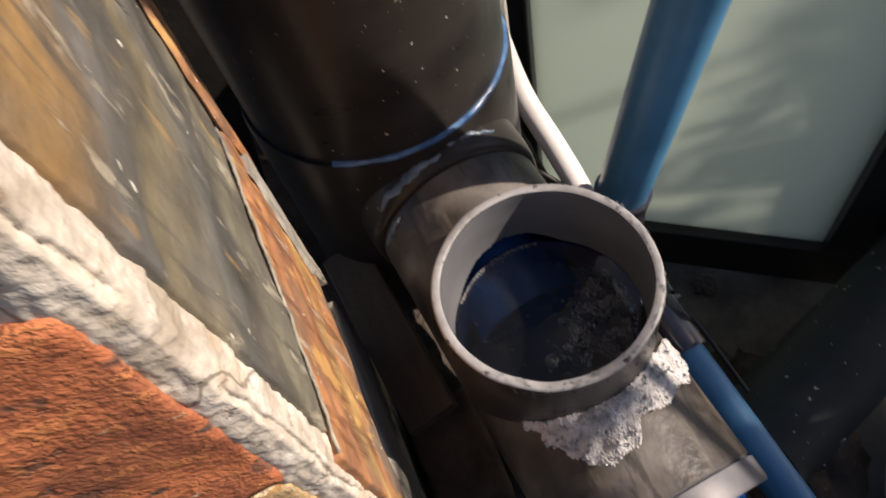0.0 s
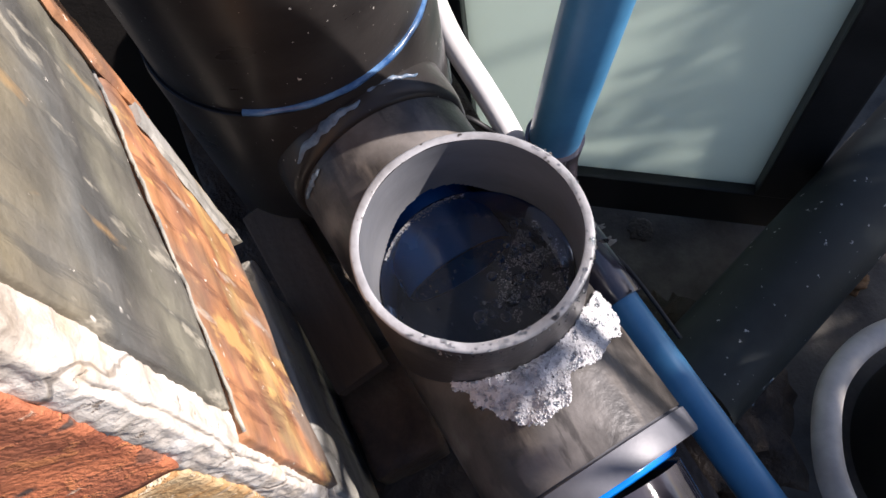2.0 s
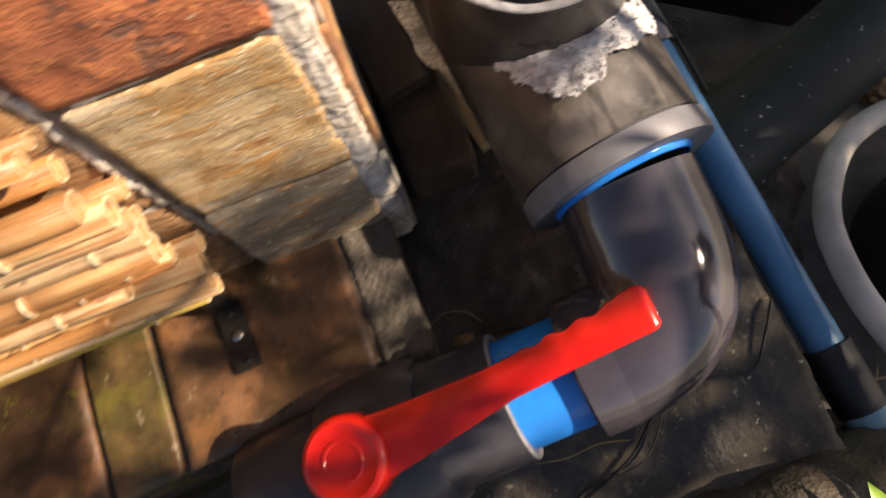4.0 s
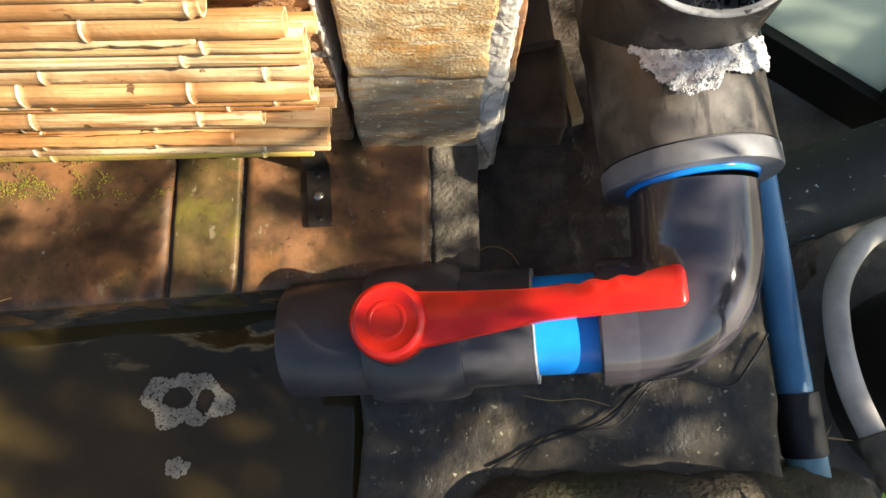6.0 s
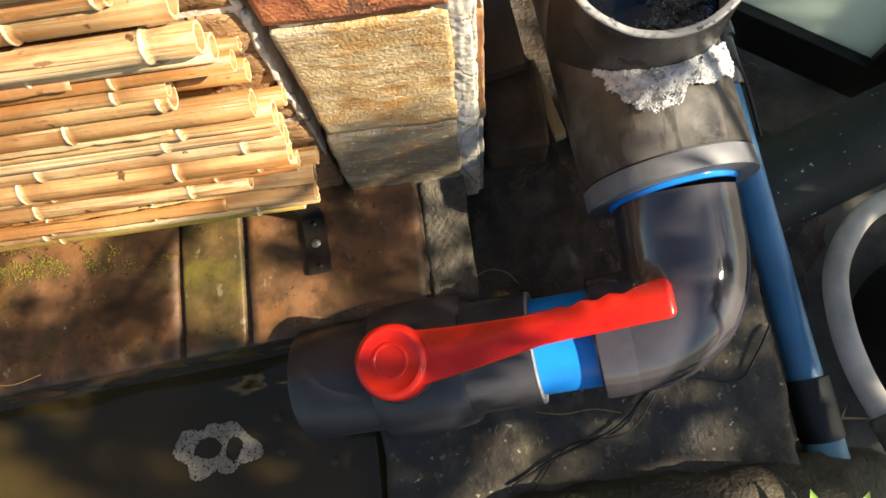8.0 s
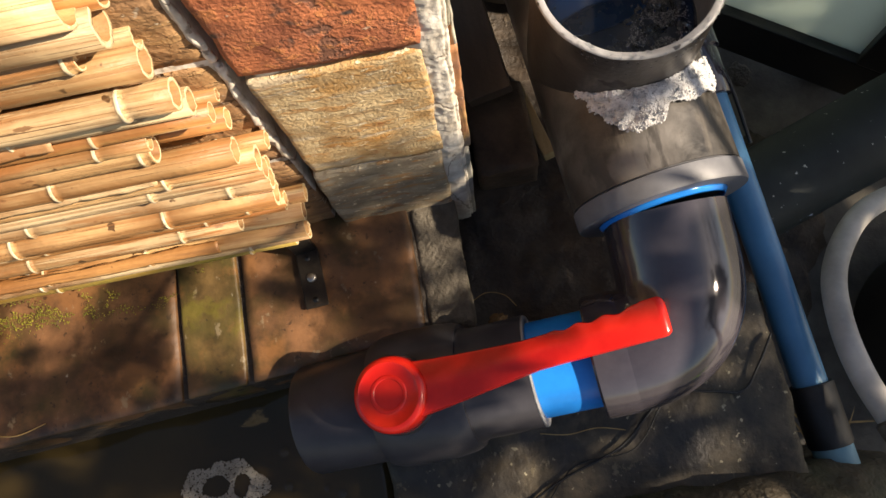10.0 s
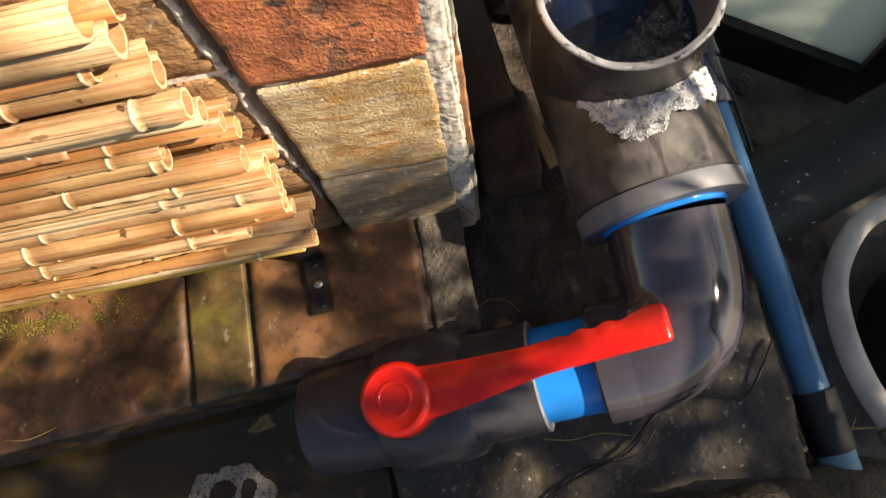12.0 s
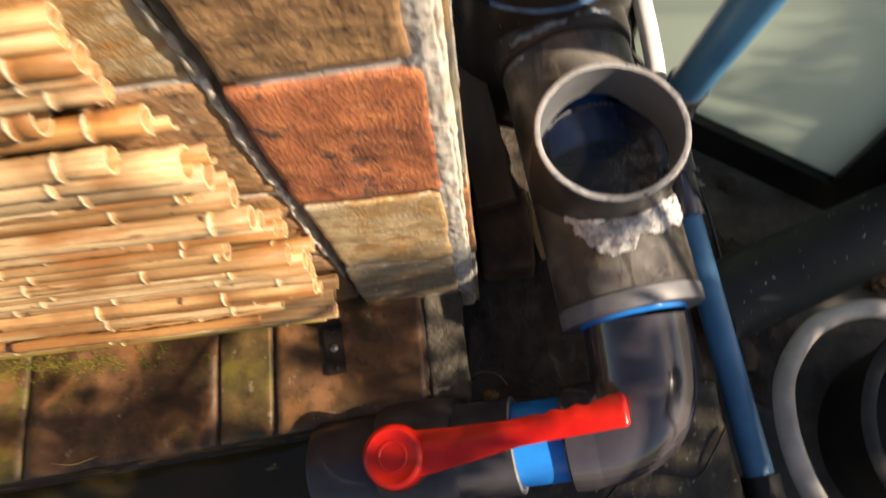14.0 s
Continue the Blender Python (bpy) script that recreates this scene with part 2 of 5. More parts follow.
    "rock": surface("dark_mossy_rock", (0.0252, 0.0202, 0.0111), (0.0808, 0.0605, 0.0353), (40, 40, 40), rough=(0.5, 0.8), stain=(0.04, 0.05, 0.012), stain_scale=18, bump=0.7, relief=0.004),
    # near-black: the shade of the gap put into the colour
    "gapshade": surface("dark_gap_shade", (0.012, 0.010, 0.009), (0.024, 0.020, 0.017), (20, 20, 20), bump=0.15, vary=0),
}
M["water"] = clear("murky_grey_water", (0.54, 0.57, 0.60), 0.01, 1.33)
nt = M["water"].node_tree                                  # fine dirt held in the water scatters some light
silt = nt.nodes.new("ShaderNodeBsdfDiffuse")
silt.inputs["Color"].default_value = (0.34, 0.35, 0.36, 1)
mix = nt.nodes.new("ShaderNodeMixShader")
mix.inputs["Fac"].default_value = 0.012
nt.links.new(nt.nodes["Principled BSDF"].outputs["BSDF"], mix.inputs[1])
nt.links.new(silt.outputs["BSDF"], mix.inputs[2])
nt.links.new(mix.outputs["Shader"], nt.nodes["Material Output"].inputs["Surface"])
M["bubble"] = clear("soap_bubble", (0.9, 0.93, 0.95), 0.02, 1.36)


def film_material(name):
    m = bpy.data.materials.new(name)
    m.use_nodes = True
    nt = m.node_tree
    gl = nt.nodes.new("ShaderNodeBsdfGlossy")
    gl.inputs["Roughness"].default_value = 0.12
    tr = nt.nodes.new("ShaderNodeBsdfTransparent")
    mix = nt.nodes.new("ShaderNodeMixShader")
    mix.inputs["Fac"].default_value = 0.28
    nt.links.new(tr.outputs["BSDF"], mix.inputs[1])
    nt.links.new(gl.outputs["BSDF"], mix.inputs[2])
    nt.links.new(mix.outputs["Shader"], nt.nodes["Material Output"].inputs["Surface"])
    return m


M["bag"] = film_material("clear_plastic_film")


def translucent_pane(name, colour):
    """A frosted sheet that lets light through from behind, with a dusty sheen."""
    m = surface(name, tuple(c * 0.9 for c in colour), colour, (7, 7, 4), rough=(0.14, 0.3), bump=0.02, vary=0, stain=tuple(c * 0.82 for c in colour), stain_scale=6)
    nt = m.node_tree
    b = nt.nodes["Principled BSDF"]
    tr = nt.nodes.new("ShaderNodeBsdfTranslucent")
    tr.inputs["Color"].default_value = (*colour, 1)
    mix = nt.nodes.new("ShaderNodeMixShader")
    mix.inputs["Fac"].default_value = 0.7
    nt.links.new(b.outputs["BSDF"], mix.inputs[1])
    nt.links.new(tr.outputs["BSDF"], mix.inputs[2])
    nt.links.new(mix.outputs["Shader"], nt.nodes["Material Output"].inputs["Surface"])
    return m


M["glass"] = translucent_pane("frosted_pale_green_pane", (0.82, 0.90, 0.82))


def bedded(name, bands, lo, hi, dip=0.22, wander=0.085):
    """Slate whose colour changes from bed to bed; lo and hi are the heights of the first and last band."""
    m = surface(name, (0.2, 0.2, 0.2), (0.4, 0.4, 0.4), (60, 36, 64), rough=(0.45, 0.8), bump=0.42, relief=0.0014, vary=0, stain=(0.13, 0.12, 0.10), stain_scale=22, stain_amount=0.5, speck=(0.72, 0.68, 0.6), speck_scale=95, speck_cut=0.75)
    nt = m.node_tree
    n, l = nt.nodes, nt.links
    tc = n.new("ShaderNodeTexCoord")
    sep = n.new("ShaderNodeSeparateXYZ")
    wob = n.new("ShaderNodeTexNoise")
    wob.inputs["Scale"].default_value, wob.inputs["Detail"].default_value = 16, 5
    l.new(tc.outputs["Object"], sep.inputs["Vector"])
    l.new(tc.outputs["Object"], wob.inputs["Vector"])
    a = n.new("ShaderNodeMath")
    a.operation = "MULTIPLY_ADD"
    a.inputs[1].default_value = -dip
    l.new(sep.outputs["Y"], a.inputs[0])
    l.new(sep.outputs["Z"], a.inputs[2])
    c = n.new("ShaderNodeMath")
    c.operation = "MULTIPLY_ADD"
    c.inputs[1].default_value = wander
    l.new(wob.outputs["Fac"], c.inputs[0])
    l.new(a.outputs["Value"], c.inputs[2])
    rg = n.new("ShaderNodeMapRange")
    rg.inputs["From Min"].default_value, rg.inputs["From Max"].default_value = lo + wander / 2, hi + wander / 2
    l.new(c.outputs["Value"], rg.inputs["Value"])
    ramp = n.new("ShaderNodeValToRGB")
    while len(ramp.color_ramp.elements) < len(bands):
        ramp.color_ramp.elements.new(0.5)
    for e, (p, col) in zip(ramp.color_ramp.elements, bands):
        e.position, e.color = p, (*col, 1)
    l.new(rg.outputs["Result"], ramp.inputs["Fac"])
    grain = [q for q in n if q.type == "VALTORGB" and q != ramp][0]
    grain.color_ramp.elements[0].color, grain.color_ramp.elements[1].color = (0.62, 0.61, 0.60, 1), (1.22, 1.19, 1.15, 1)
    mul = n.new("ShaderNodeMixRGB")
    mul.blend_type = "MULTIPLY"
    mul.inputs["Fac"].default_value = 1.0
    old = [k for k in grain.outputs["Color"].links][0].to_socket
    l.new(ramp.outputs["Color"], mul.inputs["Color1"])
    l.new(grain.outputs["Color"], mul.inputs["Color2"])
    l.new(mul.outputs["Color"], old)
    return m


M["bedslate"] = bedded("banded_slate", [(0.0, (0.139, 0.134, 0.113)), (0.16, (0.168, 0.164, 0.126)), (0.24, (0.0798, 0.0798, 0.0739)), (0.34, (0.13, 0.134, 0.126)), (0.46, (0.176, 0.155, 0.101)), (0.52, (0.0924, 0.0924, 0.084)), (0.62, (0.134, 0.134, 0.13)), (0.72, (0.302, 0.193, 0.084)), (0.84, (0.244, 0.168, 0.084)), (1.0, (0.311, 0.185, 0.084))], 0.205, 0.43)
M["rustslate"] = bedded("rust_banded_slate", [(0.0, (0.24, 0.18, 0.14)), (0.18, (0.42, 0.20, 0.09)), (0.40, (0.46, 0.30, 0.12)), (0.55, (0.34, 0.15, 0.07)), (0.72, (0.45, 0.22, 0.10)), (0.86, (0.29, 0.14, 0.08)), (1.0, (0.42, 0.20, 0.09))], 0.085, 0.205, 0.22, 0.16)


def layer(m, colour, scale, cut, width, amount, height=0.0, cells=False, gloss=None):
    """Lays patches of another colour over a material, raised or sunk by height; cells: the lines between cracked cells."""
    nt = m.node_tree
    n, l = nt.nodes, nt.links
    b = n["Principled BSDF"]
    tc = n.new("ShaderNodeTexCoord")
    mp = n.new("ShaderNodeMapping")
    mp.inputs["Scale"].default_value = scale
    mp.inputs["Location"].default_value = (cut * 7.3, width * 31.0, amount * 5.1)
    l.new(tc.outputs["Object"], mp.inputs["Vector"])
    cutter = n.new("ShaderNodeMapRange")
    cutter.inputs["To Max"].default_value = 1.0
    if cells:
        wob = n.new("ShaderNodeTexNoise")
        wob.inputs["Scale"].default_value, wob.inputs["Detail"].default_value = 2.2, 4
        l.new(mp.outputs["Vector"], wob.inputs["Vector"])
        shove = n.new("ShaderNodeMixRGB")
        shove.blend_type = "ADD"
        shove.inputs["Fac"].default_value = 0.5
        l.new(mp.outputs["Vector"], shove.inputs["Color1"])
        l.new(wob.outputs["Color"], shove.inputs["Color2"])
        tex = n.new("ShaderNodeTexVoronoi")
        tex.feature = "DISTANCE_TO_EDGE"
        tex.inputs["Scale"].default_value = 1.0
        l.new(shove.outputs["Color"], tex.inputs["Vector"])
        cutter.inputs["From Min"].default_value, cutter.inputs["From Max"].default_value = width, width * 0.3
        l.new(tex.outputs["Distance"], cutter.inputs["Value"])
    else:
        tex = n.new("ShaderNodeTexNoise")
        tex.inputs["Scale"].default_value, tex.inputs["Detail"].default_value, tex.inputs["Roughness"].default_value = 1.0, 5, 0.6
        l.new(mp.outputs["Vector"], tex.inputs["Vector"])
        cutter.inputs["From Min"].default_value, cutter.inputs["From Max"].default_value = cut, cut + width
        l.new(tex.outputs["Fac"], cutter.inputs["Value"])
    share = n.new("ShaderNodeMath")
    share.operation = "MULTIPLY"
    share.inputs[1].default_value = amount
    l.new(cutter.outputs["Result"], share.inputs[0])
    mix = n.new("ShaderNodeMixRGB")
    mix.inputs["Color2"].default_value = (*colour, 1)
    l.new(share.outputs["Value"], mix.inputs["Fac"])
    l.new(b.inputs["Base Color"].links[0].from_socket, mix.inputs["Color1"])
    l.new(mix.outputs["Color"], b.inputs["Base Color"])
    if gloss is not None:
        rmix = n.new("ShaderNodeMix")
        l.new(share.outputs["Value"], rmix.inputs["Factor"])
        l.new(b.inputs["Roughness"].links[0].from_socket, rmix.inputs["A"])
        rmix.inputs["B"].default_value = gloss
        l.new(rmix.outputs["Result"], b.inputs["Roughness"])
    bumps = [q for q in n if q.type == "BUMP"]
    if height and bumps:
        add = n.new("ShaderNodeMath")
        add.operation = "MULTIPLY_ADD"
        add.inputs[1].default_value = height
        l.new(cutter.outputs["Result"], add.inputs[0])
        l.new(bumps[0].inputs["Height"].links[0].from_socket, add.inputs[2])
        l.new(add.outputs["Value"], bumps[0].inputs["Height"])
    return m


for key in ("tan", "greytan"):
    layer(M[key], (0.46, 0.21, 0.05), (44, 44, 190), 0.56, 0.05, 0.62, 0.5)
    layer(M[key], (0.42, 0.36, 0.27), (26, 26, 120), 0.57, 0.05, 0.65, -0.4)
    layer(M[key], (0.80, 0.68, 0.46), (150, 150, 260), 0.60, 0.04, 0.75, 0.9)
    layer(M[key], (0.15, 0.09, 0.04), (230, 230, 330), 0.645, 0.03, 0.7, -0.9)
    layer(M[key], (0.34, 0.10, 0.04), (60, 60, 90), 0.66, 0.05, 0.6)
layer(M["red"], (0.13, 0.075, 0.055), (40, 40, 48), 0.60, 0.04, 0.7, -0.8)
layer(M["red"], (0.66, 0.26, 0.09), (130, 130, 130), 0.56, 0.06, 0.55, 0.5)
layer(M["red"], (0.10, 0.05, 0.035), (210, 210, 210), 0.65, 0.03, 0.55, -0.8)
layer(M["red"], (0.55, 0.42, 0.30), (70, 70, 120), 0.67, 0.03, 0.7, 0.5)
layer(M["brown"], (0.42, 0.25, 0.11), (40, 40, 140), 0.56, 0.05, 0.6, 0.6)
layer(M["brown"], (0.06, 0.033, 0.02), (80, 80, 150), 0.59, 0.04, 0.7, -0.8)
layer(M["brown"], (0.62, 0.52, 0.38), (120, 120, 170), 0.655, 0.03, 0.75, 0.6)
for key in ("bedslate", "greyslate"):
    layer(M[key], (0.075, 0.075, 0.068), (110, 90, 13), 0.57, 0.07, 0.55, -0.5)
    layer(M[key], (0.50, 0.46, 0.36), (75, 60, 26), 0.60, 0.06, 0.5, 0.4)
    layer(M[key], (0.42, 0.26, 0.10), (34, 30, 11), 0.63, 0.06, 0.6)
    layer(M[key], (0.85, 0.80, 0.70), (190, 190, 120), 0.70, 0.02, 0.85, 0.7)
for key in ("rustslate",):
    layer(M[key], (0.12, 0.05, 0.03), (90, 80, 16), 0.56, 0.07, 0.6, -0.6)
    layer(M[key], (0.62, 0.38, 0.13), (46, 46, 20), 0.58, 0.06, 0.6, 0.3)
    layer(M[key], (0.42, 0.36, 0.30), (40, 36, 12), 0.62, 0.05, 0.7, 0.5)
    layer(M[key], (0.82, 0.74, 0.60), (210, 210, 150), 0.68, 0.02, 0.8, 0.6)
layer(M["mortar"], (0.20, 0.15, 0.10), (130, 130, 130), 0.63, 0.05, 0.75, -1.2)
layer(M["mortar"], (0.52, 0.38, 0.22), (34, 34, 34), 0.58, 0.10, 0.55)
layer(M["mortar"], (0.10, 0.075, 0.05), (13, 13, 7), 0, 0.010, 0.6, -0.6, True)
for key in ("paver", "mosspaver"):
    layer(M[key], (0.26, 0.115, 0.042), (24, 24, 24), 0.51, 0.12, 0.60)
    layer(M[key], (0.030, 0.018, 0.010), (11, 11, 11), 0.52, 0.05, 0.6, 0.0, False, 0.22)
    layer(M[key], (0.24, 0.19, 0.12), (90, 60, 60), 0.64, 0.04, 0.5, 0.4)
    layer(M[key], (0.02, 0.012, 0.008), (150, 150, 150), 0.64, 0.04, 0.6, -0.6)
layer(M["mosspaver"], (0.12, 0.105, 0.015), (30, 30, 30), 0.53, 0.10, 0.6, 0.5)
layer(M["slab"], (0.20, 0.165, 0.10), (120, 90, 120), 0.61, 0.05, 0.55, 0.6)
layer(M["slab"], (0.014, 0.012, 0.010), (8, 8, 8), 0.53, 0.05, 0.6, 0.0, False, 0.3)
layer(M["greytee"], (0.23, 0.195, 0.155), (60, 13, 40), 0.55, 0.14, 0.45)
layer(M["greytee"], (0.020, 0.017, 0.015), (80, 16, 50), 0.57, 0.07, 0.65)
layer(M["darkbranch"], (0.17, 0.145, 0.12), (50, 50, 18), 0.60, 0.06, 0.4)
layer(M["greyrim"], (0.075, 0.07, 0.065), (140, 140, 140), 0.66, 0.03, 0.6)
layer(M["dirt"], (0.10, 0.075, 0.05), (45, 45, 45), 0.60, 0.06, 0.5, 0.5)


def bamboo_material(name, dark, light):
    m = surface(name, dark, light, (5, 150, 150), rough=(0.38, 0.62), bump=0.35, relief=0.0015, vary=0.30, stain=(0.24, 0.10, 0.03), stain_scale=19, stain_amount=0.75, speck=(0.10, 0.05, 0.02), speck_scale=120, speck_cut=0.70)
    layer(m, (0.32, 0.125, 0.035), (8, 55, 55), 0.55, 0.06, 0.60)
    layer(m, (0.70, 0.56, 0.33), (5, 110, 110), 0.58, 0.06, 0.55, 0.3)
    layer(m, (0.060, 0.028, 0.010), (4, 330, 330), 0.64, 0.025, 0.85, -1.0)
    layer(m, (0.24, 0.11, 0.035), (3, 620, 620), 0.55, 0.06, 0.6, -0.6)
    layer(m, (0.15, 0.06, 0.02), (40, 150, 150), 0.66, 0.03, 0.7)
    return m


M["bamboo"] = bamboo_material("dry_bamboo", (0.317, 0.145, 0.0484), (0.581, 0.378, 0.176))
M["bamboo_pale"] = bamboo_material("bleached_bamboo", (0.387, 0.229, 0.101), (0.669, 0.51, 0.304))
M["bamboo_brown"] = bamboo_material("weathered_bamboo", (0.229, 0.0836, 0.0246), (0.51, 0.264, 0.088))
M["bamboo_bore"] = surface("bamboo_bore", (0.20, 0.09, 0.03), (0.46, 0.27, 0.11), (40, 120, 120), rough=(0.6, 0.8), bump=0.4, vary=0.15)
M["bamboo_node"] = surface("bamboo_node", (0.45, 0.33, 0.17), (0.82, 0.72, 0.5), (200, 200, 200), bump=0.3, vary=0.1)
M["bamboo_cut"] = surface("bamboo_cut_end", (0.46, 0.33, 0.17), (0.74, 0.61, 0.39), (200, 200, 200), bump=0.4, vary=0.1)
M["bamboo_moss"] = surface("mossy_bamboo", (0.20, 0.12, 0.025), (0.52, 0.37, 0.11), (10, 90, 90), rough=(0.3, 0.5), bump=0.3, stain=(0.16, 0.17, 0.015), stain_scale=14, stain_amount=0.7)


# ---- mesh tools ----
def thing(name, at, label, category, group="", kind=""):
    ob = new(name)
    ob.empty_display_size = 0.02
    ob.location = at
    return tagged(ob, label, category, group, kind)


def finish(bm, name, mat, smooth=True):
    me = bpy.data.meshes.new(name)
    bmesh.ops.recalc_face_normals(bm, faces=bm.faces)
    for f in bm.faces:
        f.smooth = smooth
    bm.to_mesh(me)
    bm.free()
    me.materials.append(mat)
    return me


def part(name, bm, mat, parent=None, label="", smooth=True):
    """Links a bmesh, drawn in world coordinates, as one mesh object under a thing or a part."""
    ob = new(name, finish(bm, name, mat, smooth))
    if parent:
        ob.parent = parent
        root = parent
        while root.parent:
            root = root.parent
        if not parent.parent and not parent.data:
            ob.matrix_parent_inverse = Matrix.Translation(parent.location).inverted()
    return tagged(ob, label)


def sharp(ob, angle=35):
    """Smooth faces, but edges steeper than angle stay sharp."""
    ob.data.set_sharp_from_angle(angle=radians(angle))
    return ob


def basis(axis):
    w = Vector(axis).normalized()
    u = w.orthogonal().normalized()
    if abs(w.z) < 0.9:
        u = Vector((0, 0, 1)).cross(w).normalized()
    return u, w.cross(u), w


def lathe(bm, origin, axis, profile, segs=64, closed=False, wobble=0.0, seed=0.0):
    """Turns a profile of (along, radius) round an axis. closed: the profile's end joins its start."""
    u, v, w = basis(axis)
    o = Vector(origin)
    rings = []
    for s, r in profile:
        ring = []
        for k in range(segs):
            a = 2 * math.pi * k / segs
            d = u * math.cos(a) + v * math.sin(a)
            q = o + w * s + d * r
            if wobble:
                q += d * wobble * noise.noise(q * 60 + Vector((seed, 0, 0)))
            ring.append(bm.verts.new(q))
        rings.append(ring)
    pairs = list(zip(rings, rings[1:])) + ([(rings[-1], rings[0])] if closed else [])
    for a, b in pairs:
        for k in range(segs):
            bm.faces.new((a[k], a[(k + 1) % segs], b[(k + 1) % segs], b[k]))
    if not closed:
        for ring, (s, r) in ((rings[0], profile[0]), (rings[-1], profile[-1])):
            if r > 1e-6:
                bm.faces.new(ring)
    return bm


def curve_points(pts, per=10):
    p = [Vector(q) for q in pts]
    p = [p[0] * 2 - p[1]] + p + [p[-1] * 2 - p[-2]]
    out = []
    for i in range(1, len(p) - 2):
        a, b, c, d = p[i - 1:i + 3]
        for k in range(per):
            t = k / per
            out.append(0.5 * ((2 * b) + (c - a) * t + (2 * a - 5 * b + 4 * c - d) * t * t + (3 * b - a - 3 * c + d) * t ** 3))
    return out + [p[-2]]


def sweep(bm, pts, radius, segs=20, per=10, ends=True):
    """A round bar along a smooth curve; radius is a number or a function of 0..1."""
    path = curve_points(pts, per)
    u = (path[1] - path[0]).orthogonal().normalized()
    rings = []
    for i, q in enumerate(path):
        w = (path[min(i + 1, len(path) - 1)] - path[max(i - 1, 0)]).normalized()
        u = (u - w * u.dot(w)).normalized()
        v = w.cross(u)
        r = radius(i / (len(path) - 1)) if callable(radius) else radius
        rings.append([bm.verts.new(q + (u * math.cos(2 * math.pi * k / segs) + v * math.sin(2 * math.pi * k / segs)) * r) for k in range(segs)])
    for a, b in zip(rings, rings[1:]):
        for k in range(segs):
            bm.faces.new((a[k], a[(k + 1) % segs], b[(k + 1) % segs], b[k]))
    if ends:
        bm.faces.new(rings[0])
        bm.faces.new(rings[-1])
    return bm


def block(bm, lo, hi, m=None, edge=0.0015):
    """A box with bevelled edges, turned by m about the world's origin."""
    lo, hi = Vector(lo), Vector(hi)
    made = bmesh.ops.create_cube(bm, size=1.0)["verts"]
    bmesh.ops.scale(bm, vec=hi - lo, verts=made)
    bmesh.ops.translate(bm, vec=(lo + hi) / 2, verts=made)
    if edge:
        edges = list({e for v in made for e in v.link_edges})
        res = bmesh.ops.bevel(bm, geom=edges, offset=edge, segments=2, affect="EDGES", profile=0.6)
        made = list({v for f in res["faces"] for v in f.verts} | {v for v in made if v.is_valid})
    if m:
        bmesh.ops.transform(bm, matrix=m, verts=made)
    return bm


def stone(lo, hi, round_edge=0.004, rough=0.0025, cuts=13, seed=0.0, skew=0.0, layer=0.0):
    """A hewn stone: a box with worn corners and an uneven face; layer adds ledges along its bedding."""
    bm = bmesh.new()
    lo, hi = Vector(lo), Vector(hi)
    bmesh.ops.create_cube(bm, size=1.0)
    bmesh.ops.subdivide_edges(bm, edges=bm.edges[:], cuts=cuts, use_grid_fill=True)
    mid, half = (lo + hi) / 2, (hi - lo) / 2
    inner = Vector([max(h - round_edge, 0.0005) for h in half])
    sh = Vector((seed * 3.1, seed * 1.7, seed * 0.9))
    for v in bm.verts:
        p = Vector([v.co[k] * 2 * half[k] for k in range(3)])
        c = Vector([max(-inner[k], min(inner[k], p[k])) for k in range(3)])
        d = p - c
        if d.length > 1e-9:
            d = d.normalized()
            p = c + d * round_edge
        else:
            d = Vector((0, 0, 0))
        q = p + mid
        n1 = noise.noise_vector(q * 22 + sh)
        n2 = noise.noise_vector(q * 75 + sh * 2)
        p += n1 * rough + n2 * rough * 0.55
        if layer:
            p += d * layer * (math.floor(noise.noise(Vector((q.x * 6, q.y * 9, q.z * 120)) + sh) * 5) / 5)
        p.x += skew * p.z
        v.co = p + mid
    return bm


def bar(lo, hi, edge=0.0015):
    return block(bmesh.new(), lo, hi, None, edge)


# ---- the large structure ----
def sheet(name, x0, x1, y0, y1, z, mat, label, category, cuts=0, amp=0.0, freq=20.0, thick=0.0):
    """Ground: an uneven sheet with depth below it."""
    bm = bmesh.new()
    bmesh.ops.create_grid(bm, x_segments=max(cuts, 1), y_segments=max(cuts, 1), size=0.5)
    for v in bm.verts:
        v.co.x, v.co.y = x0 + (v.co.x + 0.5) * (x1 - x0), y0 + (v.co.y + 0.5) * (y1 - y0)
        v.co.z = z + amp * (noise.noise(v.co * freq) + 0.5 * noise.noise(v.co * freq * 3))
    if thick:
        res = bmesh.ops.extrude_face_region(bm, geom=bm.faces[:])
        for v in res["geom"]:
            if isinstance(v, bmesh.types.BMVert):
                v.co.z = z - thick
    return tagged(part(name, bm, mat), label, category, kind="structure")


FLOOR = -0.352
sheet("ground", -1.6, 60, -60, 60, FLOOR, M["floor"], "dark damp concrete ground beyond the pipes", "ground", 1)
sheet("ground_beyond_pond", -60, -1.6, -60, 60, FLOOR - 0.004, M["floor"], "dark ground past the pond", "ground", 1)
sheet("soil_floor", -0.03, 0.198, -0.125, 0.44, -0.052, M["dirt"], "dark wet soil floor between the pillar and the pipes", "soil", 70, 0.006, 24, 0.3)

